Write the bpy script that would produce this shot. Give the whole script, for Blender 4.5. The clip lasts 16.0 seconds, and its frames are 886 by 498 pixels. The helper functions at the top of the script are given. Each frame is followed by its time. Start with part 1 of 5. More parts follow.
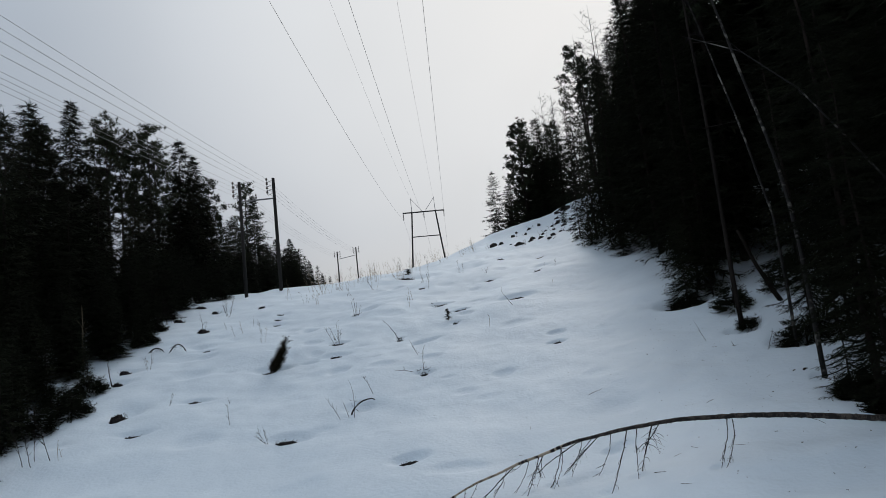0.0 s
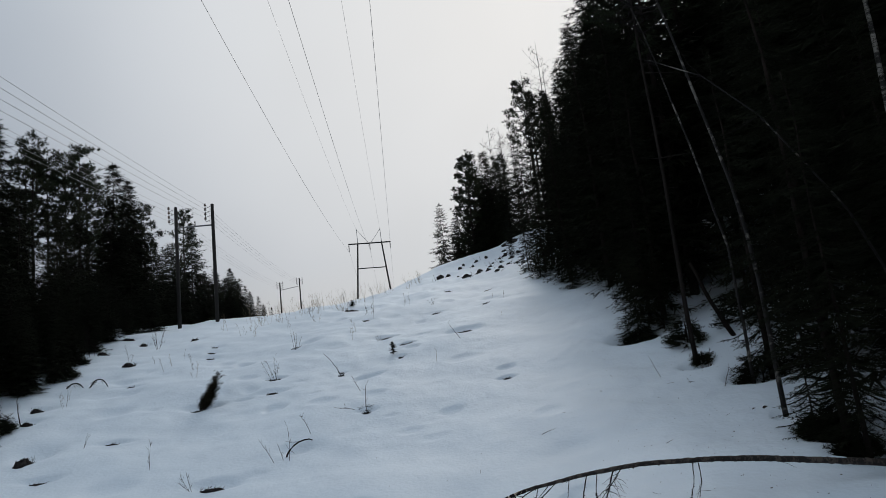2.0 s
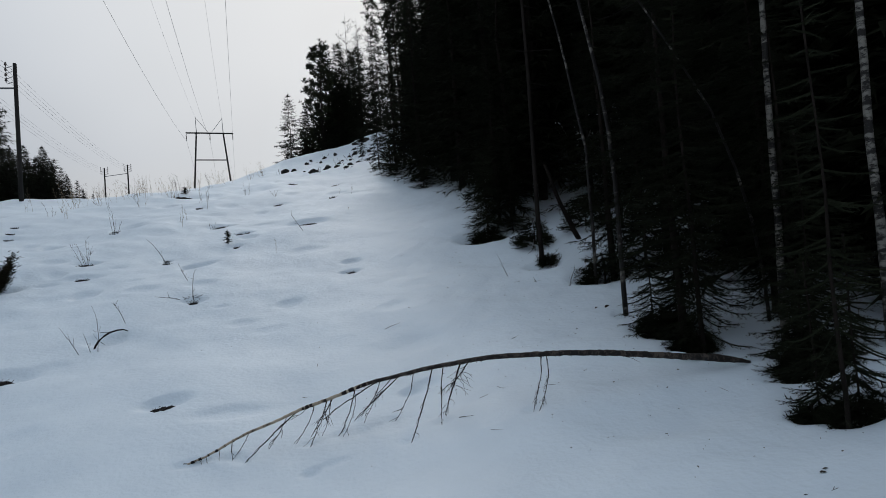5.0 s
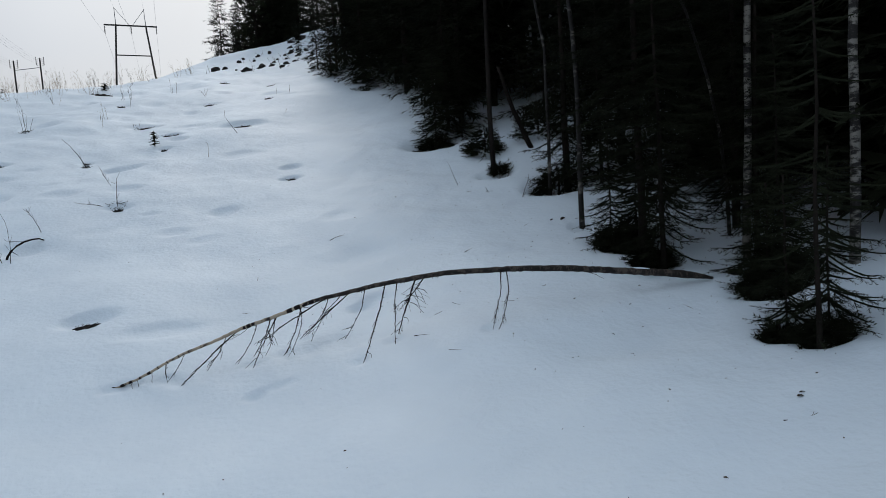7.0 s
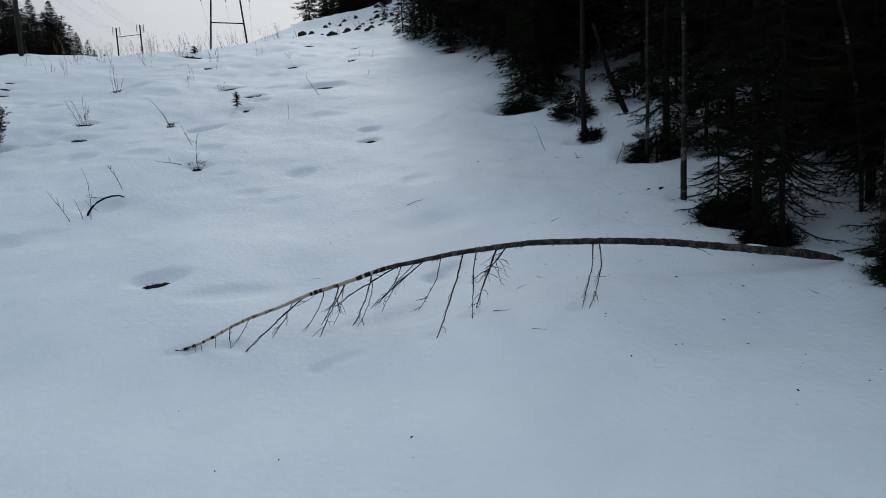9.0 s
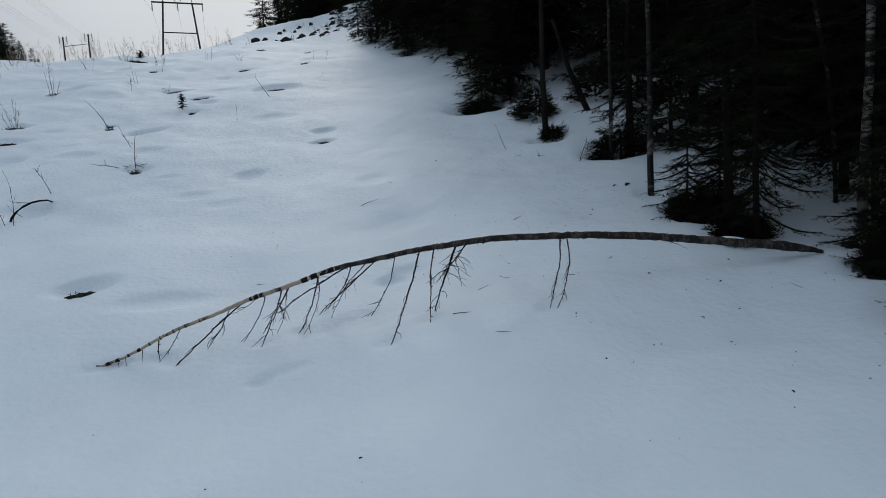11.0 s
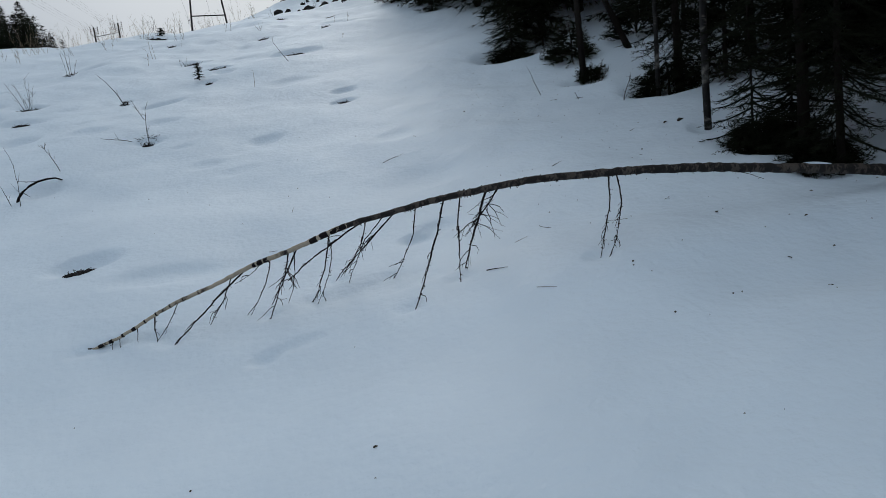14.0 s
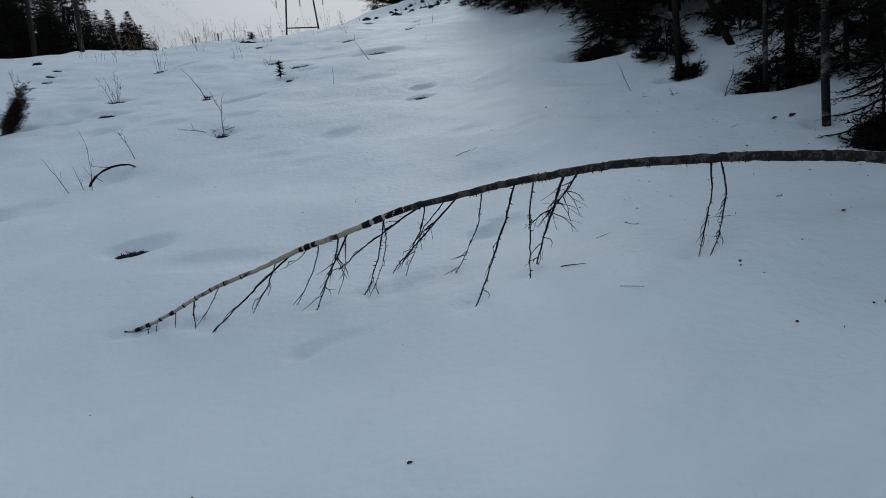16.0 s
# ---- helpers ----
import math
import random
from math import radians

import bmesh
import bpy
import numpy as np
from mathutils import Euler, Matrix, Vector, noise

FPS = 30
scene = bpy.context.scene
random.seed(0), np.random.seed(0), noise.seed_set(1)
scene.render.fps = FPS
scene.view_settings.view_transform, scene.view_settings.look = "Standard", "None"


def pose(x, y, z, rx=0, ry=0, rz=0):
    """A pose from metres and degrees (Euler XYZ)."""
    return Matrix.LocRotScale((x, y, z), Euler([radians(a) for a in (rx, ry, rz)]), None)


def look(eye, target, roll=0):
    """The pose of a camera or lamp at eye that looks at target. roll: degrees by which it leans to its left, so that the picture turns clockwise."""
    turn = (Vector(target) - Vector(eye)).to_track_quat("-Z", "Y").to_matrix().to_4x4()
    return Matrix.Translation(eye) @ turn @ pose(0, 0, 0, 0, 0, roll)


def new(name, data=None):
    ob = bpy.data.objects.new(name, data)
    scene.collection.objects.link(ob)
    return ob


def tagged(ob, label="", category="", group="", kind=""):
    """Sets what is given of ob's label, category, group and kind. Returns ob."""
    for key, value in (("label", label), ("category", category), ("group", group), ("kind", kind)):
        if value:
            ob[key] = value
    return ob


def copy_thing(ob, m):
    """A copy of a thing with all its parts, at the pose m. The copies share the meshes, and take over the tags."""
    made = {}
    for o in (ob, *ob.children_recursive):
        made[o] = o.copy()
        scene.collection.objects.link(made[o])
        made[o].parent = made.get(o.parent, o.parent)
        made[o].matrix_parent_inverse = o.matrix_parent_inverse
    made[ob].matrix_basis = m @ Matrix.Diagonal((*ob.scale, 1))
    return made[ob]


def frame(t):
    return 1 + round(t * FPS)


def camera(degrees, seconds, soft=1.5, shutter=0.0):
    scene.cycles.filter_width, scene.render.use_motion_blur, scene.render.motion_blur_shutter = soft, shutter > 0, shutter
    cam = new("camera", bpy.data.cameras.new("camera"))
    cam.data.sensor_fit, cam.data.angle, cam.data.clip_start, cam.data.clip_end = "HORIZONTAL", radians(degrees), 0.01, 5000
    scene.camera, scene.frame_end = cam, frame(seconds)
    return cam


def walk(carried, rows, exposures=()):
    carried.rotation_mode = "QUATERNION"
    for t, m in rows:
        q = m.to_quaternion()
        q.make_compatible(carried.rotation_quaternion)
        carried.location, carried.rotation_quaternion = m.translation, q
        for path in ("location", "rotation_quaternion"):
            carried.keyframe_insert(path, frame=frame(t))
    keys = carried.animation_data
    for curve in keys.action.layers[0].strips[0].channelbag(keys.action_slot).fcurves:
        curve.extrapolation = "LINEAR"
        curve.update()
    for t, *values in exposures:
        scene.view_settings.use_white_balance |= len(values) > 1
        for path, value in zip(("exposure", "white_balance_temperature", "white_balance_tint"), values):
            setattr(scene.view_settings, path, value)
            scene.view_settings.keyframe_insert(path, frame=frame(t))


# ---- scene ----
cam = camera(65.5, 16.0, soft=0.85)
SCALE = 1.35  # the layout below is drawn at 1 : 1.35
PATH = [
    (0, (0.553, 0.128, 1.585), (0.514, 2.1, 1.92), -6.6),
    (0.5, (0.621, 0.41, 1.723), (0.665, 2.379, 2.069), -7.0),
    (1, (0.565, 0.584, 1.678), (0.627, 2.544, 2.071), -7.2),
    (1.5, (0.623, 0.777, 1.704), (0.617, 2.738, 2.096), -5.9),
    (2, (0.529, 0.889, 1.652), (0.656, 2.842, 2.062), -6.7),
    (2.5, (0.552, 0.882, 1.634), (0.562, 2.833, 2.076), -7.0),
    (3, (0.545, 1.102, 1.562), (0.61, 3.06, 1.965), -7.2),
    (3.5, (0.549, 1.313, 1.603), (0.717, 3.273, 1.966), -7.2),
    (4, (0.53, 1.52, 1.583), (0.684, 3.503, 1.789), -6.5),
    (4.5, (0.584, 1.729, 1.549), (0.927, 3.689, 1.755), -6.7),
    (5, (0.6, 1.894, 1.453), (1.139, 3.817, 1.552), -4.6),
    (5.2, (0.558, 1.945, 1.519), (1.145, 3.856, 1.463), -3.3),
    (7.3, (0.634, 2.642, 1.485), (1.324, 4.505, 1.252), -3.6),
    (7.5, (0.662, 2.711, 1.505), (1.332, 4.572, 1.21), -2.7),
    (8, (0.68, 2.866, 1.332), (1.35, 4.742, 1.153), -4.0),
    (8.5, (0.71, 3.01, 1.378), (1.279, 4.9, 1.058), -3.9),
    (9, (0.793, 3.182, 1.376), (1.253, 5.112, 1.127), -2.7),
    (9.5, (0.822, 3.328, 1.345), (1.387, 5.228, 1.08), -4.3),
    (10, (0.884, 3.471, 1.255), (1.373, 5.388, 0.96), -3.2),
    (10.2, (0.905, 3.513, 1.249), (1.437, 5.43, 1.042), -2.8),
    (12.3, (1.138, 4.074, 1.052), (1.719, 5.972, 0.805), -3.3),
    (12.5, (1.17, 4.121, 1.062), (1.714, 6.03, 0.815), -4.3),
    (13, (1.226, 4.235, 1.041), (1.858, 6.103, 0.705), -3.2),
    (13.5, (1.247, 4.352, 0.978), (1.742, 6.262, 0.65), -4.1),
    (14, (1.283, 4.47, 0.91), (1.728, 6.397, 0.615), -6.8),
    (14.5, (1.324, 4.607, 0.9), (1.468, 6.583, 0.629), -6.9),
    (15, (1.317, 4.721, 0.832), (1.425, 6.706, 0.61), -6.3),
    (15.5, (1.433, 4.859, 0.753), (1.504, 6.83, 0.421), -4.0),
    (16, (1.471, 5.035, 0.654), (1.697, 7.009, 0.424), -5.1),
]
walk(cam, [(t, look(Vector(eye) * SCALE, Vector(target) * SCALE, roll)) for t, eye, target, roll in PATH],
     [(0, -0.17, 6500, 10), (1, -0.24, 6500, 10), (2.5, -0.23, 6500, 10), (3.5, -0.26, 6480, 10), (4.5, -0.21, 6450, 10), (5, -0.18, 6440, 10), (7.5, 0.06, 6430, 10), (9, -0.10, 6420, 9.5), (12.5, -0.17, 6380, 9), (13.4, -0.13, 6350, 8.5),
      (14.5, -0.16, 6330, 8), (15, -0.27, 6320, 7.5), (16, -0.37, 6300, 7.5)])


# ---- world, sun ----
SUN_AZ, SUN_EL = 14.0, 33.0
world = bpy.data.worlds.new("overcast")
scene.world = world
world.use_nodes = True
wn, wl = world.node_tree.nodes, world.node_tree.links
wn.clear()
w_out = wn.new("ShaderNodeOutputWorld")
w_bg = wn.new("ShaderNodeBackground")
w_sky = wn.new("ShaderNodeTexSky")
w_sky.sky_type = "NISHITA"
w_sky.sun_disc = False
w_sky.sun_elevation, w_sky.sun_rotation = radians(SUN_EL), radians(SUN_AZ)
w_sky.air_density, w_sky.dust_density = 1.5, 6.0
w_geo = wn.new("ShaderNodeTexCoord")
w_dot = wn.new("ShaderNodeVectorMath")
w_dot.operation = "DOT_PRODUCT"
w_dot.inputs[1].default_value = (math.sin(radians(SUN_AZ)) * math.cos(radians(SUN_EL)), math.cos(radians(SUN_AZ)) * math.cos(radians(SUN_EL)), math.sin(radians(SUN_EL)))
w_glow = wn.new("ShaderNodeMapRange")
w_glow.interpolation_type = "SMOOTHSTEP"
w_glow.inputs[1].default_value, w_glow.inputs[2].default_value = 0.72, 1.0
w_xyz = wn.new("ShaderNodeSeparateXYZ")
w_low = wn.new("ShaderNodeValToRGB")
stops = w_low.color_ramp.elements
stops[0].position, stops[0].color = 0.0, (0.62, 0.585, 0.52, 1)
stops[1].position, stops[1].color = 1.0, (0.60, 0.69, 0.79, 1)
for at, colour in ((0.13, (0.535, 0.545, 0.56, 1)), (0.2, (0.455, 0.502, 0.572, 1)), (0.5, (0.465, 0.53, 0.615, 1)), (0.7, (0.56, 0.64, 0.72, 1))):
    e = stops.new(at)
    e.color = colour
w_cloud = wn.new("ShaderNodeTexNoise")
w_cloud.inputs["Scale"].default_value = 2.2
w_cloud.inputs["Detail"].default_value = 3
w_cl = wn.new("ShaderNodeMapRange")
w_cl.inputs[1].default_value, w_cl.inputs[2].default_value, w_cl.inputs[3].default_value, w_cl.inputs[4].default_value = 0.3, 0.7, 0.95, 1.05
w_add = wn.new("ShaderNodeMix")
w_add.data_type, w_add.blend_type = "RGBA", "MIX"
w_add.inputs[7].default_value = (0.85, 0.87, 0.89, 1)
w_mul = wn.new("ShaderNodeMix")
w_mul.data_type, w_mul.blend_type = "RGBA", "MULTIPLY"
w_mul.inputs[0].default_value = 1.0
w_scale = wn.new("ShaderNodeMix")
w_scale.data_type, w_scale.blend_type = "RGBA", "MULTIPLY"
w_scale.inputs[0].default_value = 1.0
w_scale.inputs[7].default_value = (0.06, 0.06, 0.06, 1)
w_mix = wn.new("ShaderNodeMix")
w_mix.data_type = "RGBA"
w_mix.inputs[0].default_value = 0.97
wl.new(w_geo.outputs["Generated"], w_dot.inputs[0])
wl.new(w_geo.outputs["Generated"], w_xyz.inputs[0])
wl.new(w_geo.outputs["Generated"], w_cloud.inputs["Vector"])
wl.new(w_cloud.outputs[0], w_cl.inputs[0])
wl.new(w_dot.outputs["Value"], w_glow.inputs[0])
wl.new(w_xyz.outputs["Z"], w_low.inputs[0])
wl.new(w_glow.outputs[0], w_add.inputs[0])
wl.new(w_low.outputs[0], w_add.inputs[6])
wl.new(w_add.outputs[2], w_mul.inputs[6])
wl.new(w_cl.outputs[0], w_mul.inputs[7])
wl.new(w_sky.outputs[0], w_scale.inputs[6])
wl.new(w_scale.outputs[2], w_mix.inputs[6])
wl.new(w_mul.outputs[2], w_mix.inputs[7])
wl.new(w_mix.outputs[2], w_bg.inputs[0])
w_bg.inputs[1].default_value = 1.0
wl.new(w_bg.outputs[0], w_out.inputs[0])

sun_data = bpy.data.lights.new("sun", "SUN")
sun_data.energy, sun_data.angle, sun_data.color = 1.2, radians(24), (1.0, 0.98, 0.95)
sun = new("sun", sun_data)
sun.matrix_world = look((0, 0, 60), (-60 * math.sin(radians(SUN_AZ)), -60 * math.cos(radians(SUN_AZ)), 60 - 60 * math.tan(radians(SUN_EL))))

# ---- materials ----


def material(name, low, high, scale=8.0, rough=0.8, bump=0.3, bump_scale=40.0, stretch=(1, 1, 1), vary=0.0, spec=0.3, detail=5):
    """Two-scale noise between two colours, with fine relief; vary: how much each object or island differs in value."""
    m = bpy.data.materials.new(name)
    m.use_nodes = True
    n, l = m.node_tree.nodes, m.node_tree.links
    b = n["Principled BSDF"]
    b.inputs["Roughness"].default_value = rough
    b.inputs["Specular IOR Level"].default_value = spec
    tc, mp = n.new("ShaderNodeTexCoord"), n.new("ShaderNodeMapping")
    mp.inputs["Scale"].default_value = stretch
    l.new(tc.outputs["Object"], mp.inputs[0])
    t1, t2 = n.new("ShaderNodeTexNoise"), n.new("ShaderNodeTexNoise")
    t1.inputs["Scale"].default_value, t1.inputs["Detail"].default_value = scale, detail
    t2.inputs["Scale"].default_value, t2.inputs["Detail"].default_value = scale * 0.17, 2
    l.new(mp.outputs[0], t1.inputs["Vector"])
    l.new(mp.outputs[0], t2.inputs["Vector"])
    ad = n.new("ShaderNodeMath")
    ad.operation = "ADD"
    l.new(t1.outputs[0], ad.inputs[0])
    l.new(t2.outputs[0], ad.inputs[1])
    r = n.new("ShaderNodeMapRange")
    r.inputs[1].default_value, r.inputs[2].default_value = 0.75, 1.3
    l.new(ad.outputs[0], r.inputs[0])
    mx = n.new("ShaderNodeMix")
    mx.data_type = "RGBA"
    mx.inputs[6].default_value, mx.inputs[7].default_value = (*low, 1), (*high, 1)
    l.new(r.outputs[0], mx.inputs[0])
    col = mx.outputs[2]
    if vary:
        oi, ge, s = n.new("ShaderNodeObjectInfo"), n.new("ShaderNodeNewGeometry"), n.new("ShaderNodeMath")
        l.new(oi.outputs["Random"], s.inputs[0])
        l.new(ge.outputs["Random Per Island"], s.inputs[1])
        hv, vr = n.new("ShaderNodeHueSaturation"), n.new("ShaderNodeMapRange")
        vr.inputs[2].default_value, vr.inputs[3].default_value, vr.inputs[4].default_value = 2.0, 1 - vary, 1 + vary
        l.new(s.outputs[0], vr.inputs[0])
        l.new(vr.outputs[0], hv.inputs["Value"])
        l.new(col, hv.inputs["Color"])
        col = hv.outputs[0]
    l.new(col, b.inputs["Base Color"])
    if bump:
        bp, t3 = n.new("ShaderNodeBump"), n.new("ShaderNodeTexNoise")
        t3.inputs["Scale"].default_value, t3.inputs["Detail"].default_value = bump_scale, 4
        l.new(mp.outputs[0], t3.inputs["Vector"])
        bp.inputs["Strength"].default_value, bp.inputs["Distance"].default_value = bump, 0.02
        l.new(t3.outputs[0], bp.inputs["Height"])
        l.new(bp.outputs[0], b.inputs["Normal"])
    return m


def birch_bark(name, white, dark, share, scale=6.0, grain=(0.35, 0.35, 1)):
    """Pale bark with dark bands across the stem; grain is squeezed along the stem's run."""
    m = material(name, tuple(v * 0.75 for v in white), white, 14, 0.75, 0.5, 60)
    n, l = m.node_tree.nodes, m.node_tree.links
    b = n["Principled BSDF"]
    src = b.inputs["Base Color"].links[0].from_socket
    tc, mp = n.new("ShaderNodeTexCoord"), n.new("ShaderNodeMapping")
    mp.inputs["Scale"].default_value = grain
    l.new(tc.outputs["Object"], mp.inputs[0])
    t, t2 = n.new("ShaderNodeTexNoise"), n.new("ShaderNodeTexNoise")
    t.inputs["Scale"].default_value, t.inputs["Detail"].default_value, t.inputs["Roughness"].default_value = scale, 6, 0.75
    t2.inputs["Scale"].default_value, t2.inputs["Detail"].default_value = scale * 0.25, 2
    l.new(mp.outputs[0], t.inputs["Vector"])
    l.new(mp.outputs[0], t2.inputs["Vector"])
    ad = n.new("ShaderNodeMath")
    ad.operation = "ADD"
    l.new(t.outputs[0], ad.inputs[0])
    l.new(t2.outputs[0], ad.inputs[1])
    r = n.new("ShaderNodeMapRange")
    r.inputs[1].default_value, r.inputs[2].default_value = share, share + 0.12
    l.new(ad.outputs[0], r.inputs[0])
    mx = n.new("ShaderNodeMix")
    mx.data_type = "RGBA"
    mx.inputs[7].default_value = (*dark, 1)
    l.new(r.outputs[0], mx.inputs[0])
    l.new(src, mx.inputs[6])
    l.new(mx.outputs[2], b.inputs["Base Color"])
    return m


SNOW = material("snow", (0.585, 0.665, 0.745), (0.655, 0.735, 0.81), 1.3, 0.6, 0.75, 15, vary=0, spec=0.35)
# crusted lumps between the fine grain and the drifts
sn, sl = SNOW.node_tree.nodes, SNOW.node_tree.links
lump, lump_bump = sn.new("ShaderNodeTexNoise"), sn.new("ShaderNodeBump")
lump.inputs["Scale"].default_value, lump.inputs["Detail"].default_value, lump.inputs["Roughness"].default_value = 1.7, 1, 0.45
lump_bump.inputs["Strength"].default_value, lump_bump.inputs["Distance"].default_value = 0.35, 0.12
sl.new(sn["Texture Coordinate"].outputs["Object"], lump.inputs["Vector"])
sl.new(lump.outputs[0], lump_bump.inputs["Height"])
sl.new(lump_bump.outputs[0], sn["Bump"].inputs["Normal"])
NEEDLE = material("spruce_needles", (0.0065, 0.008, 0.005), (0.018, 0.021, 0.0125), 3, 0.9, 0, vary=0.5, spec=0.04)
PINE = material("pine_needles", (0.012, 0.016, 0.010), (0.032, 0.040, 0.022), 3, 0.9, 0, vary=0.5, spec=0.04)
JUNIPER = material("juniper_needles", (0.013, 0.012, 0.008), (0.038, 0.032, 0.018), 20, 0.9, 0, vary=0.6, spec=0.05)
BARK = material("conifer_bark", (0.008, 0.007, 0.006), (0.024, 0.019, 0.017), 16, 0.95, 0.7, 40, (1, 1, 0.3), vary=0.2, spec=0.05)
PINE_BARK = material("pine_bark", (0.010, 0.009, 0.0085), (0.026, 0.022, 0.020), 10, 0.95, 0.7, 30, (1, 1, 0.3), vary=0.25, spec=0.05)
TWIG = material("twig_bark", (0.010, 0.008, 0.008), (0.030, 0.023, 0.022), 30, 0.85, 0.3, 80, vary=0.3, spec=0.1)
BIRCH_TWIG = material("birch_twig", (0.006, 0.005, 0.0055), (0.018, 0.0145, 0.0145), 40, 0.85, 0.4, 120, vary=0.3, spec=0.1)
GRASS = material("dry_stems", (0.14, 0.11, 0.075), (0.30, 0.24, 0.16), 12, 0.85, 0, vary=0.4)
HEATHER = material("heather", (0.005, 0.0045, 0.005), (0.034, 0.031, 0.031), 45, 0.95, 0.5, 60, vary=0.4, spec=0.05)
STONE = material("stone", (0.006, 0.006, 0.006), (0.026, 0.024, 0.022), 7, 0.85, 0.8, 25, vary=0.2)
POLE_WOOD = material("pole_wood", (0.010, 0.009, 0.009), (0.026, 0.024, 0.022), 9, 0.85, 0.4, 30, (1, 1, 0.15), vary=0.15)
STEEL = material("galvanised_steel", (0.10, 0.10, 0.105), (0.2, 0.2, 0.21), 12, 0.5, 0.1, 60, spec=0.5)
WIRE = material("wire_metal", (0.10, 0.10, 0.105), (0.16, 0.16, 0.165), 3, 0.5, 0, spec=0.5)
GLAZE = material("insulator_glaze", (0.06, 0.045, 0.04), (0.12, 0.09, 0.08), 20, 0.25, 0, spec=0.5)
LITTER = material("needle_litter", (0.018, 0.014, 0.011), (0.055, 0.04, 0.027), 30, 0.9, 0, vary=0.5)
BIRCH_LIVE = birch_bark("standing_birch_bark", (0.19, 0.182, 0.165), (0.010, 0.009, 0.009), 0.92, 22.0)
BIRCH_DIM = birch_bark("old_birch_bark", (0.16, 0.15, 0.135), (0.008, 0.007, 0.007), 0.82, 9.0, (0.6, 0.6, 1))
BIRCH_FALLEN = birch_bark("fallen_birch_bark", (0.075, 0.06, 0.05), (0.010, 0.008, 0.007), 0.88, 60.0, (1, 0.6, 0.6))
BIRCH_TIP = birch_bark("fallen_birch_tip_bark", (0.40, 0.34, 0.26), (0.014, 0.011, 0.010), 1.12, 22.0, (1, 0.35, 0.35))

# ---- ground shape ----
SLOPE = np.array((1.1216, 0.7429, 3.1552, -0.2150, 0.5664, 0.6422, -0.6041, 0.1159, 0.1182))
wave_rng = np.random.default_rng(5)
WAVES = [(w, wave_rng.uniform(0, math.tau), wave_rng.uniform(0, math.tau), a) for w, a, k in ((4.5, 0.05, 8), (2.0, 0.013, 10)) for _ in range(k)]


def lumps(x, y, size, seed):
    """Smooth random lumps between -1 and 1, about size across."""
    x, y = np.asarray(x, float) / size + 31.7 * seed, np.asarray(y, float) / size - 17.3 * seed
    i, j = np.floor(x), np.floor(y)
    u, v = x - i, y - j
    u, v = u * u * u * (u * (6 * u - 15) + 10), v * v * v * (v * (6 * v - 15) + 10)

    def corner(a, b):
        q = np.sin((i + a) * 127.1 + (j + b) * 311.7 + seed * 74.7) * 43758.5453
        return 2 * (q - np.floor(q)) - 1

    return (corner(0, 0) * (1 - u) + corner(1, 0) * u) * (1 - v) + (corner(0, 1) * (1 - u) + corner(1, 1) * u) * v


